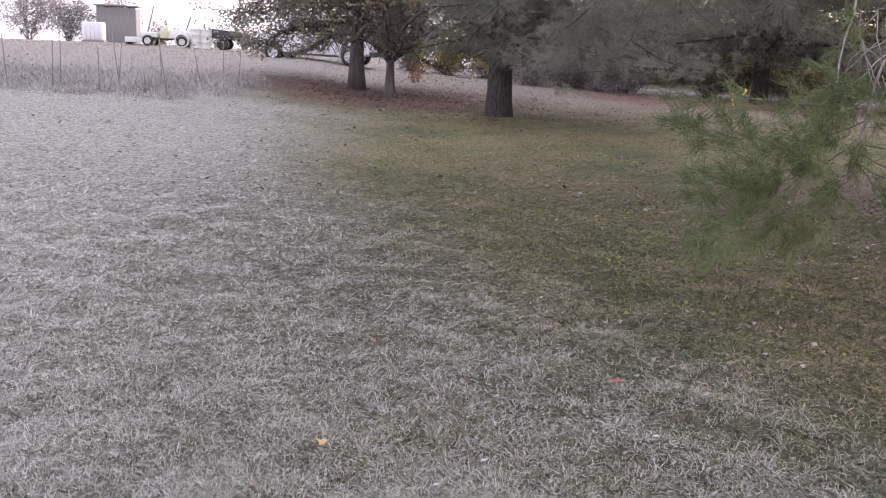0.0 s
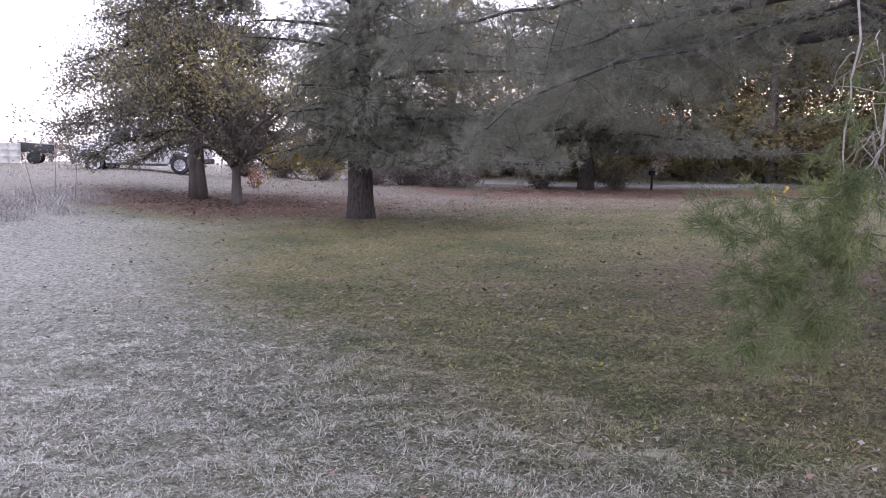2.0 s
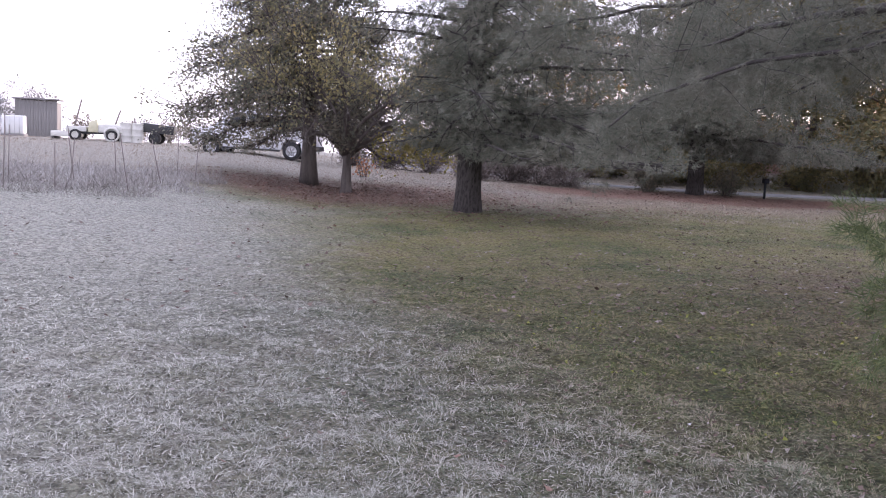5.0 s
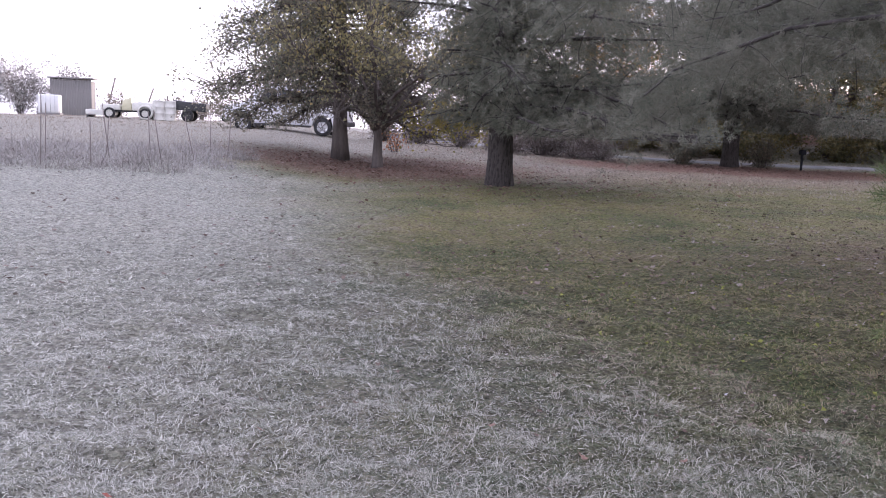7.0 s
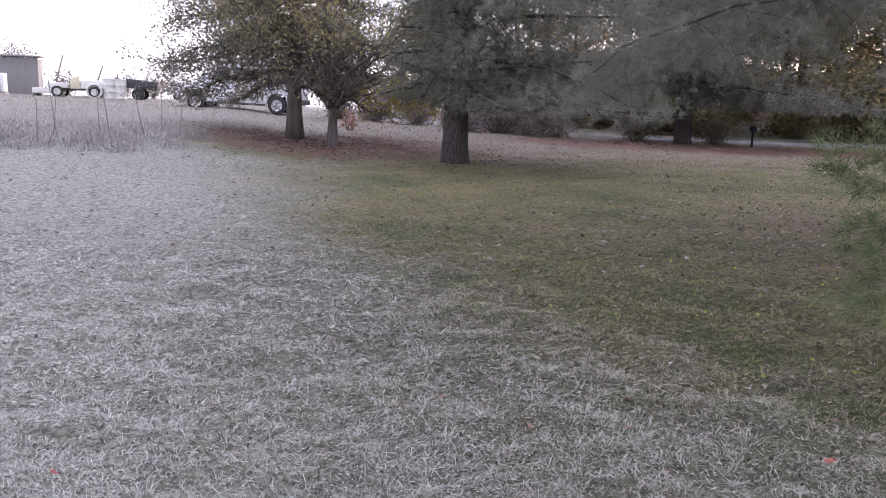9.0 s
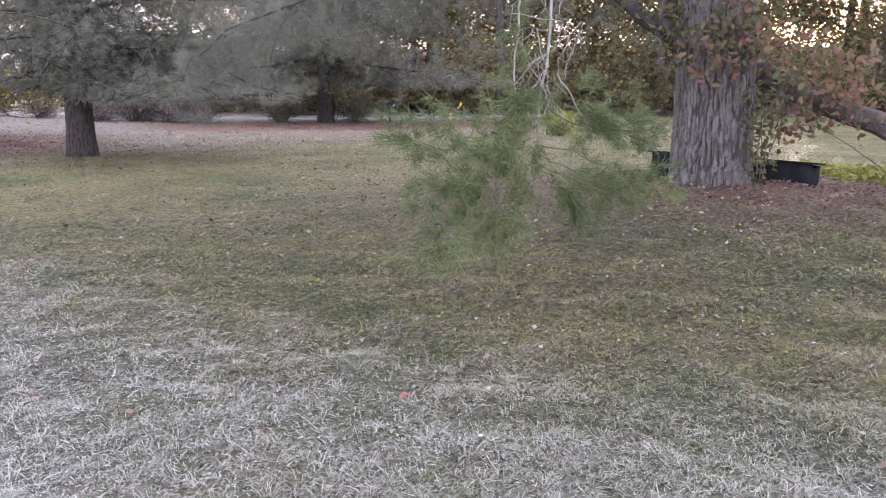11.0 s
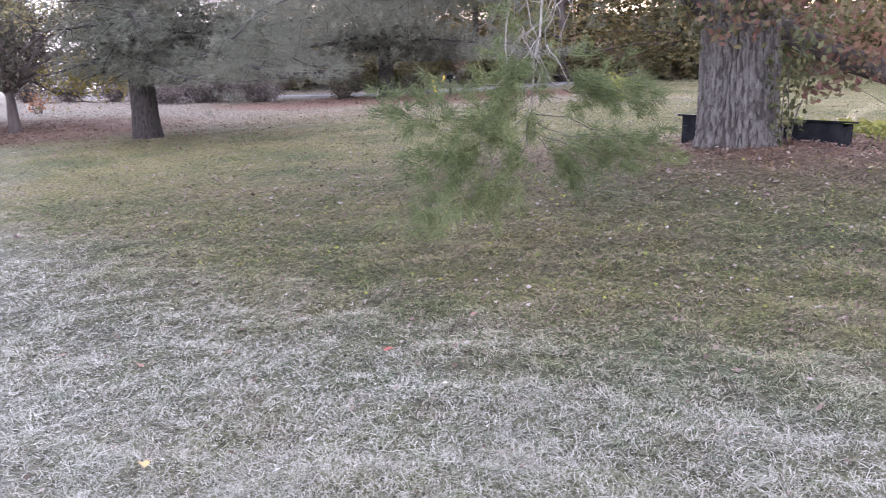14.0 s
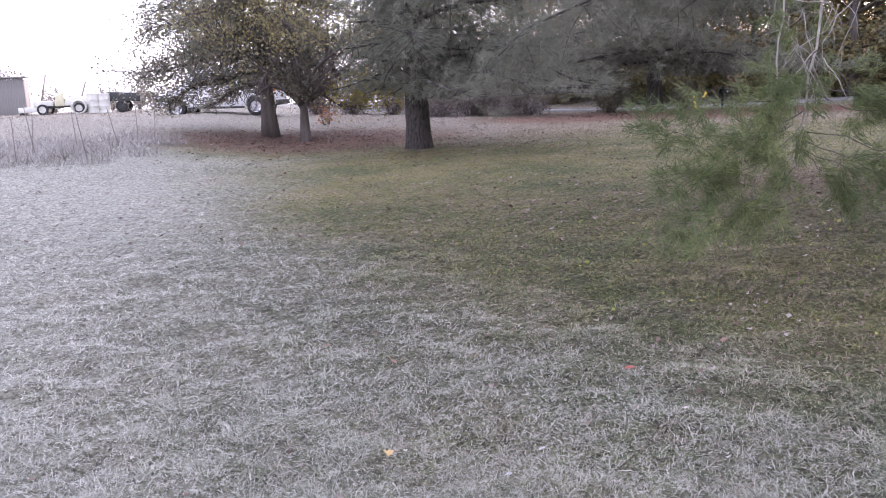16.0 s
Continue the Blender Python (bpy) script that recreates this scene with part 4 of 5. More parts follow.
# low black box behind the trunk, with a sloping lid
bxm = pose(6.98, 7.48, float(gz(6.98, 7.48)) - 0.11, 0, 1.8, -61.6)
crate = thing("black_box", "low black box with sloping lid behind the trunk", "box", "", bxm)
for nm, lo, hi in (("front_panel", (-0.86, -0.25, -0.06), (0.95, -0.22, 0.34)), ("back_panel", (-0.86, 0.22, -0.06), (0.95, 0.25, 0.285)), ("end_panel", (0.92, -0.218, -0.06), (0.95, 0.218, 0.284)), ("end_panel", (-0.86, -0.218, -0.06), (-0.83, 0.218, 0.284))):
    part(nm, box(Geo(), lo, hi, 0.006), M_BLACK, crate)
lid = Geo()
prism(lid, [(-0.30, 0.346), (0.28, 0.288), (0.28, 0.308), (-0.30, 0.366)], -1.0, 0.90, 0.004)
lid.v = [np.stack([-v[:, 1], v[:, 0], v[:, 2]], -1) for v in lid.v]
part("lid", lid, M_BLACK, crate)
rim = Geo()
prism(rim, [(-0.302, 0.344), (0.28, 0.286), (0.28, 0.312), (-0.302, 0.370)], 0.901, 0.93, 0.003)
rim.v = [np.stack([-v[:, 1], v[:, 0], v[:, 2]], -1) for v in rim.v]
part("lid_edge", rim, M_LIDEDGE, crate, "pale frosted rim of the lid")

# ---- hanging pine branch over the lawn ----
spray = thing("pine_branch", "drooping pine branch with bright green needle tufts", "branch", "", pose(2.42, 4.95, 0.45, 0, 0, 37))
org = np.array([2.85, 5.8, 0.0])
SHRINK = np.array([0.96, 0.90, 0.69])
stems = [
    ([(3.4, 5.9, 3.9), (3.1, 5.75, 2.7), (3.0, 5.72, 1.9), (2.93, 5.78, 1.35), (2.85, 5.8, 0.95), (2.8, 5.82, 0.75)], 0.012),
    ([(3.2, 6.0, 3.9), (2.85, 5.9, 2.6), (2.74, 5.88, 1.86), (2.68, 5.9, 1.5), (2.62, 5.9, 1.2)], 0.009),
    ([(2.98, 5.73, 1.75), (2.75, 5.8, 1.62), (2.68, 5.86, 1.35)], 0.008),
    ([(3.0, 5.7, 1.7), (3.12, 5.6, 1.5), (3.2, 5.55, 1.3), (3.45, 5.4, 1.28)], 0.008),
    ([(2.95, 5.76, 1.45), (2.75, 5.75, 1.32), (2.5, 5.9, 1.3), (2.1, 6.15, 1.38)], 0.008),
    ([(2.95, 5.76, 1.4), (3.1, 5.62, 1.2), (3.4, 5.4, 1.15), (3.7, 5.2, 1.2)], 0.008),
    ([(2.9, 5.78, 1.2), (2.6, 5.95, 1.0), (2.3, 6.1, 0.8), (2.0, 6.2, 0.55)], 0.008),
    ([(2.87, 5.8, 1.0), (2.6, 5.95, 0.75), (2.3, 6.05, 0.55), (2.05, 6.15, 0.38)], 0.007),
    ([(2.85, 5.8, 0.9), (2.75, 5.75, 0.65), (2.6, 5.8, 0.45), (2.45, 5.9, 0.3)], 0.007),
    ([(2.85, 5.8, 0.95), (3.1, 5.6, 0.75), (3.4, 5.35, 0.7), (3.8, 5.1, 0.72)], 0.007),
    ([(2.6, 5.95, 1.0), (2.2, 6.2, 1.05), (1.9, 6.35, 1.1)], 0.006),
    ([(2.6, 5.95, 0.75), (2.2, 6.0, 0.75), (1.85, 6.1, 0.72)], 0.006),
    ([(2.6, 5.95, 0.75), (2.3, 5.8, 0.5), (2.0, 5.85, 0.35), (1.75, 6.1, 0.35)], 0.006),
    ([(2.85, 5.8, 0.85), (3.0, 5.65, 0.6), (3.1, 5.55, 0.45)], 0.006),
    ([(2.9, 5.75, 1.0), (3.3, 5.45, 0.85), (3.7, 5.2, 0.62), (4.0, 5.0, 0.5)], 0.007),
    ([(2.85, 5.8, 0.85), (3.2, 5.5, 0.6), (3.6, 5.3, 0.42)], 0.006),
    ([(3.0, 5.7, 1.4), (3.4, 5.45, 1.3), (3.8, 5.15, 1.05)], 0.006),
    ([(2.8, 5.82, 1.1), (2.55, 5.75, 1.05), (2.3, 5.85, 1.0)], 0.006),
]
tuft_at, tuft_way = [], []
for pts, r in stems:
    q = (smooth_line(pts, 12) - org) * SHRINK
    r = r if r > 0.0085 else r * 0.6
    q[1:-1] += rng.normal(0, 0.012, (10, 3))
    part("twig", tube(Geo(), q, np.linspace(r, max(0.002, r * 0.3), 12), 7, 0.1), M_TWIG if r > 0.0075 else M_BARK, spray)
    if q[-1][2] > 1.15 and r > 0.01:
        continue
    for s in np.linspace(3, 11, 21):
        p = np.array([np.interp(s, np.arange(12), q[:, c]) for c in range(3)])
        w = unit(q[-1] - q[0]) + rng.normal(0, 0.55, 3) - np.array([0, 0, 0.1])
        sub = wander(p, w, rng.uniform(0.06, 0.32), 3, 0.04, 0.15)
        tuft_at.append(sub[2:])
        tuft_way.append(np.repeat(unit(w)[None], 2, 0))
tuft_at, tuft_way = np.concatenate(tuft_at), np.concatenate(tuft_way)
part("foliage", needles(Geo(), tuft_at, tuft_way, 0.12, 30, 0.0046, 0.75), M_NEEDLE_NEAR, spray, "long bright green needles")
for k in range(5):
    part("leaf", leaves(Geo(), np.array([[-1.0, 0.12, 0.96]]) + rng.normal(0, 0.022, (1, 3)), 0.024), M_L_GOLD, spray, "small golden leaf caught in the needles")
for k in range(36):
    p = (np.array([2.95, 5.76, 2.0]) - org) * SHRINK + rng.normal(0, [0.14, 0.09, 0.25])
    line = wander(p, (rng.normal(0, 0.6), rng.normal(0, 0.5), -1.0), rng.uniform(0.2, 0.55), 6, 0.02, 0.22)
    part("dead_twig", tube(Geo(), line, np.linspace(0.0042, 0.0016, 7), 4, 0, False), M_TWIG, spray, "bare pale twig")


# ---- weeds, stakes and the field edge ----
stake_at = [(-7.5, 16.9, 1.35, 0.05), (-6.6, 16.9, 0.85, 0.0), (-6.55, 17.9, 1.15, -0.14), (-5.4, 17.3, 1.05, -0.16), (-5.15, 19.0, 0.95, -0.22), (-4.85, 20.9, 1.0, 0.09), (-6.2, 19.5, 1.0, -0.05), (-5.35, 21.5, 1.0, 0.02), (-7.0, 19.0, 0.9, 0.1), (-7.9, 18.2, 1.1, 0.03), (-8.6, 17.4, 1.0, -0.08)]
for x, y, h, tip in stake_at:
    st = thing("stake", "thin rusty garden stake standing in dry weeds", "stake", "garden stakes", pose(x, y, float(gz(x, y)) - 0.1))
    part("rod", tube(Geo(), [(0, 0, 0), (tip * 0.5, 0.02, h * 0.5), (tip, 0.03, h + 0.1)], [0.010, 0.010, 0.009], 6, 0.06), M_STAKE, st)
weeds = Geo()
n = 44000
wx, wy = rng.uniform(-15, -4.2, n), rng.uniform(15.6, 24, n)
keep = (wy > 15.9 + 0.9 * np.sin(wx * 1.3) * 0.4 + (wx + 10) * 0.12) & (wx < -4.6 + 0.35 * np.sin(wy * 2.1) - 0.0 * wy)
wx, wy = wx[keep], wy[keep]
n = len(wx)
h = rng.gamma(1.5, 0.11, n) * (0.55 + 0.5 * np.sin(wx * 1.7 + 1.1 * np.sin(wy * 1.3)) ** 2) * np.clip((wy - 15.4) / 1.6, 0.25, 1)
a = rng.uniform(0, 6.28, n)
base = np.stack([wx, wy, gz(wx, wy)], -1)
lean = rng.gamma(2, 0.7, n)
tip = base + np.stack([np.cos(a) * h * lean, np.sin(a) * h * lean, h * 0.9], -1)
sd = np.stack([-np.sin(a), np.cos(a), np.zeros(n)], -1) * 0.0055
weeds.add(np.stack([base - sd, base + sd, tip], 1), np.arange(n * 3).reshape(-1, 3))
heads = rng.choice(n, 1800)
leaves(weeds, tip[heads] + rng.normal(0, 0.04, (1800, 3)), 0.05)
tagged(part("dry_weeds", weeds, M_WEED), "grey frosted dead weeds along the field edge", "weeds", "", "stuff")

# coarse dead grass of the meadow past the lawn
stubble = Geo()
n = 60000
a, r = np.radians(rng.uniform(-33, 45, n)), 20.5 * (52 / 20.5) ** rng.random(n)
mx, my = -0.9 + r * np.sin(a), 0.1 + r * np.cos(a)
clear = np.all([np.hypot(mx - lx, my - ly) > lr + 0.3 * rng.normal(size=n) for lx, ly, lr in LITTER], 0)
mx, my, r = mx[clear], my[clear], r[clear]
n = len(mx)
h = rng.gamma(3, 0.010, n) * (0.6 + 0.6 * np.sin(mx * 0.9 + 2 * np.sin(my * 0.7)) ** 2)
base = np.stack([mx, my, gz(mx, my)], -1)
a = rng.uniform(0, 6.28, n)
tip = base + np.stack([np.cos(a) * h * 1.2, np.sin(a) * h * 1.2, h], -1)
sd = np.stack([-np.sin(a), np.cos(a), np.zeros(n)], -1) * (0.0005 * r)[:, None]
stubble.add(np.stack([base - sd, base + sd, tip], 1), np.arange(n * 3).reshape(-1, 3))
tagged(part("meadow_grass", stubble, M_STUBBLE), "short frosted dead grass of the open meadow", "grass", "", "stuff")

# ---- fallen leaves ----
def flat_leaves(geo, x, y, size, curl=0.25, vary=0.35):
    """Lobed fallen leaves lying on the grass."""
    n = len(x)
    k = 9
    ang = np.linspace(0, 2 * np.pi, k, endpoint=False)
    rad = np.array([1.0, 0.5, 0.8, 0.45, 0.55, 0.55, 0.45, 0.8, 0.5])
    tx, ty = rng.uniform(0, 6.28, n), rng.normal(0, 0.3, (n, 2))
    s = size * rng.uniform(1 - vary, 1 + vary, n) * 0.5
    c, w = np.cos(tx[:, None] + ang), np.sin(tx[:, None] + ang)
    px, py = c * rad * s[:, None], w * rad * s[:, None] * 0.8
    pz = px * ty[:, :1] + py * ty[:, 1:] + curl * (px ** 2) / s[:, None] * rng.uniform(-0.4, 1.6, (n, 1))
    zc = lift(x, y) + 0.022
    ring = np.stack([x[:, None] + px, y[:, None] + py, zc[:, None] + pz], -1)
    mid = np.stack([x, y, zc], -1)[:, None]
    b = np.arange(n)[:, None] * (k + 1)
    f = np.concatenate([b + [0, 1 + q, 1 + (q + 1) % k] for q in range(k)])
    return geo.add(np.concatenate([mid, ring], 1), f)


litter = Geo()
x, y, r = fan(260, 2.0, 9.0)
flat_leaves(litter, x, y, 0.042, 0.8)
x, y, r = fan(3200, 3.5, 13.0)
keep = np.hypot(x - 5.9, y - 8.6) < 6.9
flat_leaves(litter, x[keep], y[keep], 0.036, 1.0)
x, y = rng.normal(6.0, 2.3, 1500), rng.normal(7.2, 2.3, 1500)
flat_leaves(litter, x, y, 0.055)
x, y, r = fan(1300, 8.0, 24.0)
flat_leaves(litter, x, y, 0.075)
x, y, r = strewn(3600, 3.5, 15.0, 0, 70)
keep = (np.hypot(x - 5.9, y - 8.6) < 6.4) | (np.hypot(x - 2.6, y - 16) < 5)
flat_leaves(litter, x[keep], y[keep], 0.034, 1.2)
x, y, r = strewn(3400, 8.5, 19.0, 0, 46, True)
flat_leaves(litter, x, y, 0.062, 1.0)
tagged(part("fallen_leaves", litter, M_LITTER), "small frosted tan and brown leaves scattered over grass", "leaves", "", "stuff")
russet = Geo()
x, y = rng.normal(-1.3, 2.4, 4200), rng.normal(24.6, 1.9, 4200)
flat_leaves(russet, x, y, 0.08)
x, y = rng.normal(2.0, 2.6, 700), rng.normal(20.5, 1.8, 700)
flat_leaves(russet, x, y, 0.09)
x, y = rng.normal(10.5, 3.2, 800), rng.normal(31.5, 2.0, 800)
flat_leaves(russet, x, y, 0.10)
x, y = rng.normal(6.9, 0.8, 700), rng.normal(6.9, 0.7, 700)
flat_leaves(russet, x, y, 0.05)
x, y = rng.uniform(-3, 14, 1100), rng.uniform(21, 34, 1100)
flat_leaves(russet, x, y, 0.085)
tagged(part("leaf_litter", russet, M_LITTER_RED), "russet leaf and needle litter under the trees", "leaves", "", "stuff")

M_L = {
    "red": surface("red_leaf", (0.22, 0.055, 0.04), (0.34, 0.11, 0.075), 30, 0.7, 0, 0.3, 0.003),
    "pale": surface("pale_frosted_leaf", (0.42, 0.37, 0.32), (0.56, 0.51, 0.47), 30, 0.8, 0, 0.3, 0.003),
    "white": surface("white_frosted_leaf", (0.32, 0.32, 0.33), (0.44, 0.44, 0.45), 30, 0.8, 0, 0.3, 0.003),
    "yellow": surface("yellow_leaf", (0.38, 0.25, 0.10), (0.50, 0.37, 0.17), 30, 0.7, 0, 0.3, 0.003),
    "brown": surface("brown_leaf", (0.17, 0.10, 0.075), (0.29, 0.19, 0.15), 30, 0.8, 0, 0.3, 0.003),
}
single = [("red", 0.912, 3.849, 0.10), ("pale", 0.944, 3.166, 0.08), ("yellow", -0.401, 3.04, 0.075), ("white", -0.824, 3.117, 0.065), ("white", -0.24, 4.841, 0.07),
          ("brown", -1.793, 4.582, 0.075), ("brown", -0.673, 4.691, 0.07), ("brown", 2.0, 4.355, 0.10), ("white", 3.218, 3.301, 0.07), ("white", 0.23, 2.959, 0.09), ("white", 0.69, 5.13, 0.07),
          ("white", -1.4, 3.3, 0.06), ("pale", 2.45, 2.75, 0.10), ("white", 0.05, 2.75, 0.08), ("brown", 1.55, 4.1, 0.08), ("pale", -0.9, 5.2, 0.07), ("brown", -0.3, 4.3, 0.08), ("white", 1.5, 3.4, 0.05), ("red", -2.3, 3.9, 0.06), ("brown", 0.15, 4.25, 0.07)]
for colour, x, y, s in single:
    g = flat_leaves(Geo(), np.array([0.0]), np.array([0.0]), s * (0.55 if colour in ("white", "pale") else 0.85), 0.5, 0.0)
    g.v = [v - np.array([0, 0, float(lift(np.array([0.0]), np.array([0.0]))[0])]) for v in g.v]
    lf = part("fallen_leaf", g, M_L[colour])
    lf.location = (x, y, float(lift(np.array([x]), np.array([y]))[0]) + 0.034)
    tagged(lf, f"single {colour} fallen leaf on frosty grass", "leaf", "single leaves")

green = Geo()
x, y, r = fan(900, 3.0, 9.0)
keep = (np.hypot(x - 5.9, y - 8.6) < 5.9)
n = int(keep.sum())
leaves(green, np.stack([x[keep], y[keep], lift(x[keep], y[keep]) + 0.02], -1), 0.035, 0.3)
gx2, gy2 = rng.normal(9.9, 0.8, 4200), rng.normal(7.2, 1.2, 4200)
leaves(green, np.stack([gx2, gy2, gz(gx2, gy2) + rng.uniform(0, 0.2, 4200)], -1), 0.09, 0.4)
tagged(part("ground_leaves", green, M_CLOVER), "bright green clover and low leaves in the grass", "plants", "", "stuff")


# ---- vehicles ----
def wheel(parent, x, y, r, w, rim=M_ALLOY):
    ty = part("tyre", lathe(Geo(), [(r * 0.62, -w / 2), (r * 0.93, -w / 2), (r, -w / 2 + 0.03), (r, w / 2 - 0.03), (r * 0.93, w / 2), (r * 0.62, w / 2)], 28, "y"), M_RUBBER, parent, "", True)
    ty.location = (x, y, r)
    rg = lathe(Geo(), [(r * 0.64, -w * 0.42), (r * 0.58, -w * 0.36), (r * 0.2, -w * 0.30), (r * 0.16, -w * 0.40), (0.001, -w * 0.41)], 24, "y")
    for k in range(6):
        a = k * math.pi / 3
        tube(rg, [(r * 0.16 * math.cos(a), -w * 0.38, r * 0.16 * math.sin(a)), (r * 0.6 * math.cos(a), -w * 0.40, r * 0.6 * math.sin(a))], [r * 0.08, r * 0.1], 5)
    part("rim", rg, rim, ty, "bright alloy rim")


van = thing("van", "white van parked on the field behind the trees", "van", "", pose(-5.03, 36.53, float(gz(-5.03, 36.53)) - 0.12, 0, 1.0, -12) @ Matrix.Scale(0.93, 4))
out = [(-2.75, 0.48), (-2.78, 0.95), (-2.6, 1.12), (-1.75, 1.28), (-1.05, 2.02), (-0.7, 2.12), (2.2, 2.12), (2.42, 2.0), (2.5, 1.1), (2.52, 0.5), (2.1, 0.42), (2.03, 0.72), (1.83, 0.86), (1.48, 0.86), (1.28, 0.72), (1.2, 0.42), (-1.4, 0.42), (-1.48, 0.72), (-1.68, 0.86), (-2.03, 0.86), (-2.23, 0.72), (-2.3, 0.42)]
part("body", prism(Geo(), out, -0.98, 0.98, 0.03), M_PAINT, van, "white painted steel", True)
for x0, x1 in ((-1.2, -0.35), (-0.25, 0.85), (0.95, 2.1)):
    part("window", prism(Geo(), [(x0, 1.32), (x0 + (0.3 if x0 < -1 else 0), 1.86), (x1, 1.86), (x1, 1.32)], -1.0, -0.975), M_GLASS, van, "dark tinted glass")
part("windscreen", prism(Geo(), [(-1.78, 1.30), (-1.08, 2.0), (-1.05, 1.97), (-1.75, 1.27)], -0.85, 0.85), M_GLASS, van, "dark tinted glass")
part("bumper", box(Geo(), (-2.86, -0.9, 0.42), (-2.72, 0.9, 0.66), 0.03), M_DARK, van, "dark bumper")
part("bumper", box(Geo(), (2.5, -0.9, 0.42), (2.62, 0.9, 0.64), 0.03), M_DARK, van, "dark bumper")
part("running_board", box(Geo(), (-1.35, -1.06, 0.34), (1.15, -0.9, 0.42), 0.02), M_DARK, van, "dark running board")
part("tail_lamp", box(Geo(), (2.46, -0.985, 1.0), (2.53, -0.8, 1.4), 0.01), M_LAMP, van, "red lamp")
part("headlight", box(Geo(), (-2.79, -0.95, 0.82), (-2.66, -0.65, 0.98), 0.02), M_ALLOY, van)
for x in (-1.86, 1.65):
    for y in (-0.86, 0.86):
        wheel(van, x, y, 0.385, 0.26)

car = thing("old_truck", "old pale pickup truck without cab in the field", "truck", "", pose(-12.95, 42.2, float(gz(-12.95, 42.2)), 0, 0, 4) @ Matrix.Scale(0.75, 4))
part("hood", prism(Geo(), [(0.1, 0.5), (0.1, 0.98), (0.6, 1.05), (1.25, 0.98), (1.5, 0.85), (1.55, 0.5)], -0.75, 0.75, 0.06), M_CREAM, car, "faded pale paint", True)
part("fender", lathe(Geo(), [(0.36, -0.1), (0.46, -0.1), (0.47, 0.1), (0.36, 0.1)], 24, "y", (0.9, -0.82, 0.42)), M_CREAM, car)
part("chassis", box(Geo(), (-1.6, -0.6, 0.4), (1.5, 0.6, 0.52), 0.02), M_DARK, car, "dark frame")
part("cowl", prism(Geo(), [(-0.5, 0.5), (-0.45, 1.1), (0.05, 1.3), (0.1, 0.5)], -0.7, 0.7, 0.04), M_YELLOW, car, "yellow panel")
part("bed", prism(Geo(), [(-1.75, 0.52), (-1.75, 0.85), (-0.6, 0.82), (-0.6, 0.52)], -0.75, 0.75, 0.03), M_CREAM, car)
for x in (-1.2, 0.9):
    for y in (-0.78, 0.78):
        wheel(car, x, y, 0.33, 0.2, M_CREAM)

trailer = thing("trailer", "dark tipping trailer standing in the field", "trailer", "", pose(-10.45, 42.8, float(gz(-10.45, 42.8)), 0, 2, 3) @ Matrix.Scale(0.85, 4))
part("bed", prism(Geo(), [(-0.8, 0.62), (-0.85, 1.12), (0.95, 1.02), (0.9, 0.58)], -0.7, 0.7, 0.02), M_DARK, trailer, "dark steel bed")
part("drawbar", tube(Geo(), [(-0.8, 0, 0.55), (-1.6, 0, 0.45)], [0.04, 0.04], 8), M_DARK, trailer)
for y in (-0.72, 0.72):
    wheel(trailer, -0.05, y, 0.33, 0.2, M_DARK)
part("axle", tube(Geo(), [(-0.05, -0.72, 0.33), (-0.05, 0.72, 0.33)], [0.04, 0.04], 8), M_DARK, trailer)
for k, (x, y) in enumerate(((-11.7, 42.0), (-11.25, 42.15))):
    dr = thing("drum", "pale ribbed drum standing beside the trailer", "drum", "drums", pose(x, y, float(gz(x, y))))
    part("shell", lathe(Geo(), [(0.001, 0), (0.29, 0), (0.30, 0.03), (0.29, 0.06), (0.29, 0.3), (0.305, 0.32), (0.29, 0.34), (0.29, 0.6), (0.305, 0.62), (0.29, 0.64), (0.29, 0.88), (0.3, 0.9), (0.28, 0.91), (0.001, 0.9)], 24), M_CREAM, dr, "", True)
junk = thing("scrap_frame", "pale low scrap frame beside the old truck", "scrap", "", pose(-14.3, 42.0, float(gz(-14.3, 42.0))))
part("plate", box(Geo(), (-0.6, -0.4, 0.12), (0.6, 0.4, 0.36), 0.02), M_CREAM, junk)
for x in (-0.5, 0.5):
    part("skid", box(Geo(), (x - 0.06, -0.4, 0), (x + 0.06, 0.4, 0.118), 0.01), M_DARK, junk)
for x, y, tip, h in ((-14.6, 43.5, 0.5, 1.9), (-13.0, 44.0, 0.55, 1.5), (-11.7, 44.0, -0.1, 1.2), (-12.1, 44.3, 0.3, 1.0)):
    pl = thing("leaning_pole", "dark pole leaning up among scrap in the field", "pole", "leaning poles", pose(x, y, float(gz(x, y)) - 0.05))
    part("pole", tube(Geo(), [(0, 0, 0), (tip, 0, h)], [0.045, 0.035], 7), M_STAKE, pl)

shed = thing("shed", "grey board shed at the edge of the field", "shed", "", pose(-20.9, 57.5, float(gz(-20.9, 57.5)) - 0.05, 0, 0, 12) @ Matrix.Diagonal((0.74, 0.9, 0.88, 1)))
part("frame", box(Geo(), (-1.6, -1.2, 0), (1.6, 1.2, 2.55), 0.01), M_SHED, shed)
plank = box(Geo(), (-0.095, -0.02, 0), (0.095, 0.02, 2.7), 0.006).mesh("board")
plank.materials.append(M_SHED)
for k in range(16):
    b = new("board", plank)
    b.parent, b.location = shed, (-1.5 + k * 0.2, -1.225, -0.03 + 0.04 * math.sin(k * 2.7))
part("roof", box(Geo(), (-1.8, -1.4, 2.70), (1.8, 1.4, 2.80), 0.02), M_SHED, shed)
tank = thing("tank", "white plastic tank in a cage beside the shed", "tank", "", pose(-19.4, 49.5, float(gz(-19.4, 49.5)), 0, 0, 10) @ Matrix.Scale(0.9, 4))
part("pallet", box(Geo(), (-0.65, -0.55, 0), (0.65, 0.55, 0.15), 0.01), M_SHED, tank)
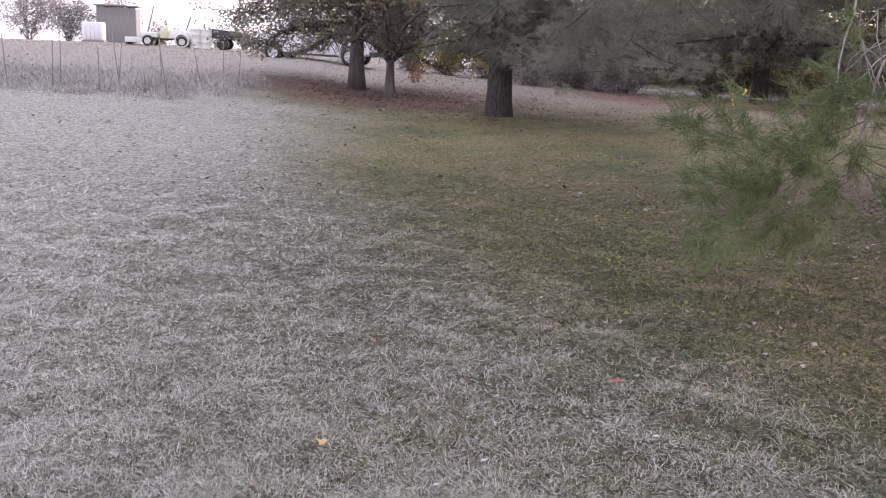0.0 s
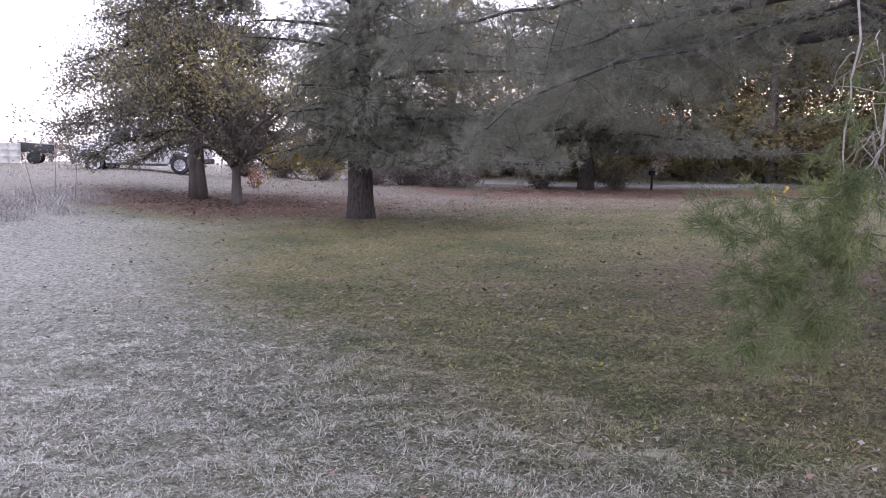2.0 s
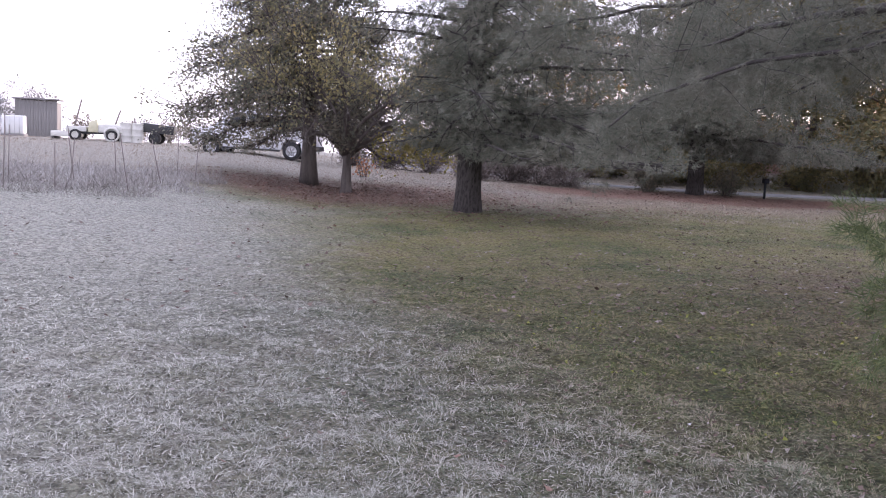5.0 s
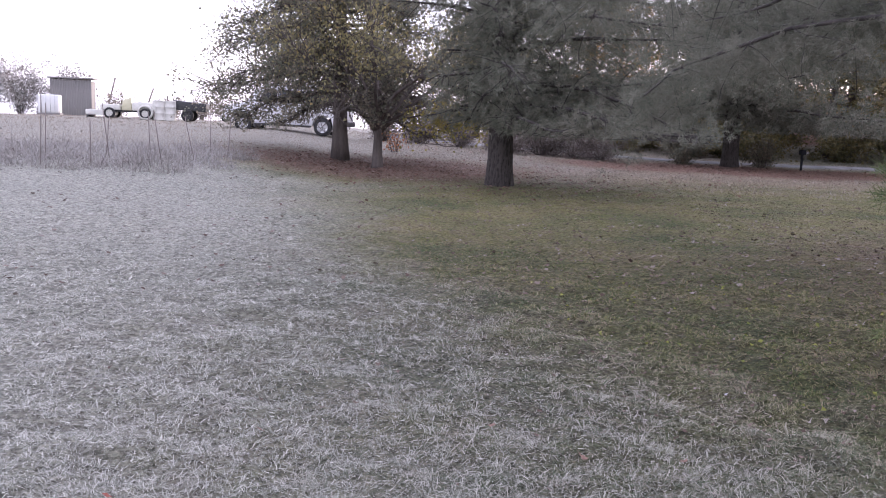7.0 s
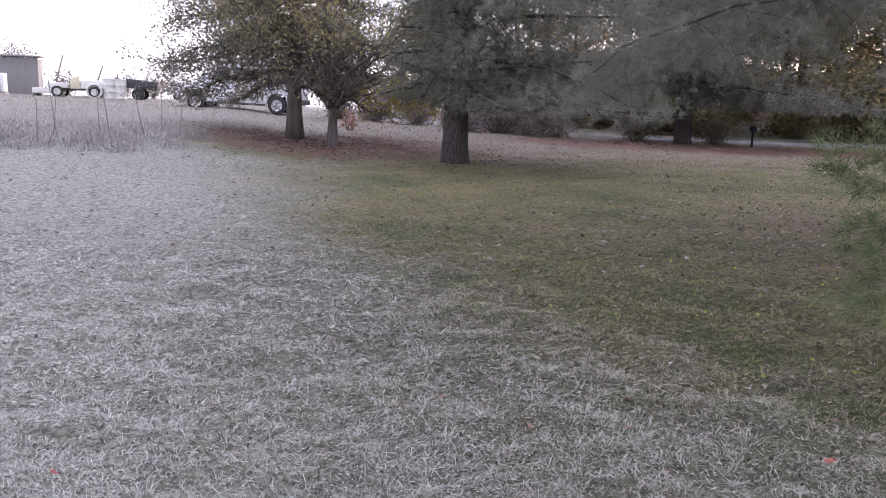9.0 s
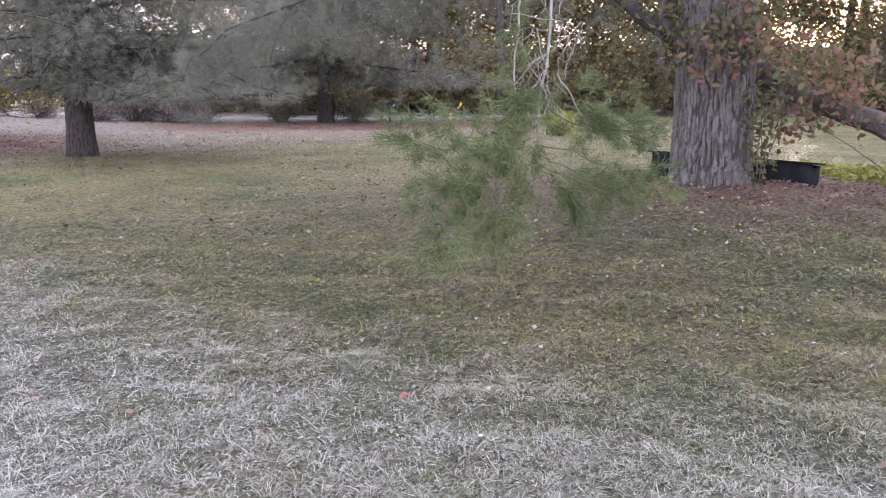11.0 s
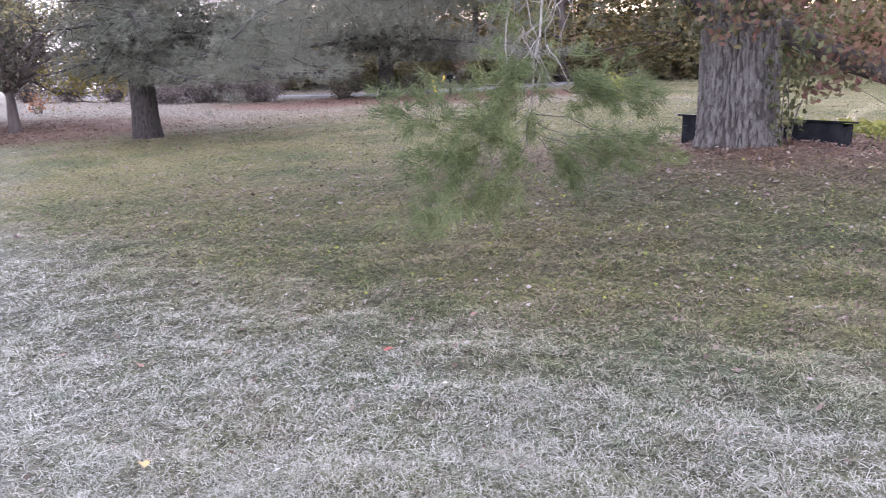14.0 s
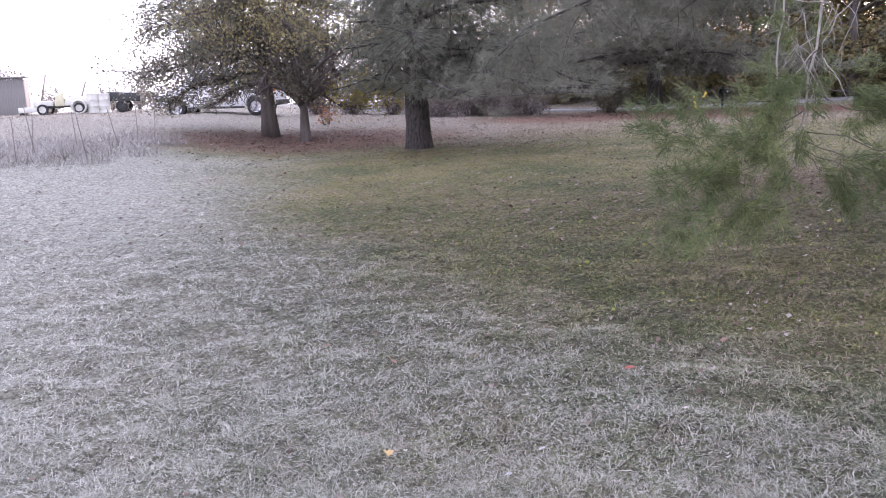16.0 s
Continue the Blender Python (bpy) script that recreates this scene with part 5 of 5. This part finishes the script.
part("bottle", box(Geo(), (-0.6, -0.5, 0.15), (0.6, 0.5, 1.25), 0.08), M_TANK, tank, "white plastic", True)
for k in range(6):
    part("bar", tube(Geo(), [(-0.62 + k * 0.248, -0.53, 0.15), (-0.62 + k * 0.248, -0.53, 1.25)], [0.014, 0.014], 6), M_ALLOY, tank)

# ---- roadside post and brush ----
post = thing("roadside_post", "dark post with a small box beside the road", "post", "", pose(14.7, 32.9, float(gz(14.7, 32.9))))
part("pole", box(Geo(), (-0.035, -0.035, -0.1), (0.035, 0.035, 0.62), 0.008), M_BLACK, post)
part("box", prism(Geo(), [(-0.09, 0.62), (-0.09, 0.74), (-0.06, 0.80), (0.06, 0.80), (0.09, 0.74), (0.09, 0.62)], -0.12, 0.12, 0.01), M_BLACK, post, "black arched box")
part("flag", box(Geo(), (0.1, -0.135, 0.66), (0.17, -0.122, 0.72), 0.004), M_TANK, post, "pale marker")


def shrub(name, label, x, y, wide, high, count, size, material, stems=16, group="shrubs"):
    ob = thing(name, label, "shrub", group, pose(x, y, float(gz(x, y))))
    wood, spots = Geo(), []
    for k in range(stems):
        a = k * 2.399
        p = wander((0.1 * math.cos(a), 0.1 * math.sin(a), -0.02), (math.cos(a) * wide / high * rng.uniform(0.1, 0.9), math.sin(a) * wide / high * rng.uniform(0.1, 0.9), 1), high * rng.uniform(0.7, 1.1), 6, 0.05, 0.14)
        tube(wood, p, np.linspace(0.016, 0.004, 7), 4, 0, False)
        spots.append(p[1:])
        for q in (2, 3, 4, 5):
            sb = wander(p[q], rng.normal(0, 1, 3) + [0, 0, 0.4], high * 0.35, 4, 0.03, 0.2)
            tube(wood, sb, np.linspace(0.007, 0.002, 5), 3, 0, False)
            spots.append(sb[1:])
    spots = np.concatenate(spots)
    part("branchwork", wood, M_BARK, ob)
    part("foliage", leaves(Geo(), spots[rng.integers(0, len(spots), count)] + rng.normal(0, 0.13, (count, 3)), size), material, ob)
    return ob


shrub("shrub", "dull green shrub at the foot of the pine", 10.4, 34.3, 1.1, 1.5, 2600, 0.10, M_OAK)
shrub("shrub", "low green shrub close to the pine trunk", 13.6, 34.0, 0.8, 1.1, 1500, 0.09, M_OAK)
shrub("shrub", "small orange-leaved shrub behind the maple", -0.9, 30.6, 0.25, 0.6, 150, 0.08, M_ORANGE, 8)
shrub("shrub", "low yellow-green shrub at the far edge of the lawn", 13.9, 20.2, 0.85, 0.8, 1000, 0.09, M_CLOVER)
for x, y, w, h in ((3.5, 33.4, 1.7, 0.75), (4.7, 33.6, 1.9, 1.1), (5.9, 33.2, 1.9, 1.1), (7.0, 33.4, 1.8, 0.8), (5.3, 34.2, 1.8, 1.2), (1.8, 36.0, 1.0, 0.9), (0.2, 37.0, 0.9, 0.8), (-1.3, 38.0, 1.0, 0.9)):
    shrub("brush_clump", "frosted grey-brown brush beside the road", x, y, w * 1.25, h * 1.5, 3000, 0.075, M_THICKET, 26, "roadside brush")

# ---- woods beyond ----
proto = [
    broadleaf("wood_tree", "dark autumn woodland tree beyond the road", 27, 52, 13, 0.22, 0.9, 4.6, 24, 8000, 0.21, M_WOODS, 0.5, 0.03, None, 0.45, "woods", "", (0, 0), False),
    broadleaf("wood_tree", "dark autumn woodland tree beyond the road", 31, 47, 15, 0.26, 1.2, 5.0, 24, 8000, 0.21, M_WOODS, 0.7, 0.03, None, 0.5, "woods", "", (0, 0), False),
    broadleaf("wood_tree", "russet woodland tree beyond the road", 33, 56, 11, 0.2, 0.9, 4.2, 22, 8000, 0.20, M_RUST, 0.5, 0.03, None, 0.45, "woods", "", (0, 0), False),
]
spots = [(6, 50), (9.5, 46), (12, 50), (15, 44.5), (18, 47.5), (20.5, 42), (23, 45), (25.5, 39.5), (27, 43.5), (29, 36), (31, 40), (32.5, 32), (35, 35.5), (31.5, 34), (37.5, 22), (39, 16), (43, 18), (40, 10), (44, 11), (12, 58), (21, 53), (28, 50), (35, 43), (40, 37), (5, 60), (17, 41.5), (23, 37.5), (28, 31.5), (38, 29), (42.5, 31.5), (36.5, 26)]
for k, (x, y) in enumerate(spots):
    s = 0.68 if x < 21 and y > 37 else 0.85 + 0.1 * (k % 3)
    copy_thing(proto[k % 3 if y > 44 else k % 2], pose(x, y, float(gz(x, y)) - 0.05, 0, 0, 67 * k) @ Matrix.Diagonal((s * 1.25, s * 1.25, s, 1)))
under = shrub("wood_shrub", "dark undergrowth at the edge of the woods", 18, 43, 2.4, 2.8, 3400, 0.15, M_WOODS, 16, "undergrowth")
for k, (x, y) in enumerate([(13.5, 41.5), (16, 40.5), (20, 40), (22, 38), (24, 36), (26, 34), (27.5, 32), (29.5, 29), (33.5, 21), (35, 16), (36, 12), (10.5, 44), (8, 45.5), (37, 7), (5, 47), (7.5, 49), (10, 48), (12.5, 46), (15, 43.5), (17.5, 44), (34.5, 18.5), (35.5, 14), (36.5, 9.5), (29, 33.5), (32.5, 22.8), (34, 20), (33, 17), (44, 32), (47, 36), (50, 38), (46, 38), (50, 33), (54, 40), (47, 30), (52, 35), (42, 35)]):
    s = (0.75, 1.1, 0.9, 1.35, 0.65)[k % 5] if k < 27 else 0.5 + 0.1 * (k % 3)
    copy_thing(under, pose(x, y, float(gz(x, y)) - 0.05, 0, 0, 50 * k) @ Matrix.Diagonal((1.05, 1.05, s, 1)))
for x, y, s in ((-24.0, 57, 1.25), (-26.5, 57, 1.4), (-21.6, 59, 1.0)):
    shrub("far_bush", "tall pale bare thicket beside the shed", x, y, 2.2 * s, 3.0 * s, 5000, 0.12, M_WEED, 30, "far bushes")
for x, y in ((-13.5, 60), (-9.5, 62), (-11.5, 58), (-7.2, 58), (-16, 63), (-19, 60)):
    shrub("far_bush", "pale bare bush at the far field edge", x, y, 1.3, 1.6, 700, 0.16, M_BRUSH, 12, "far bushes")
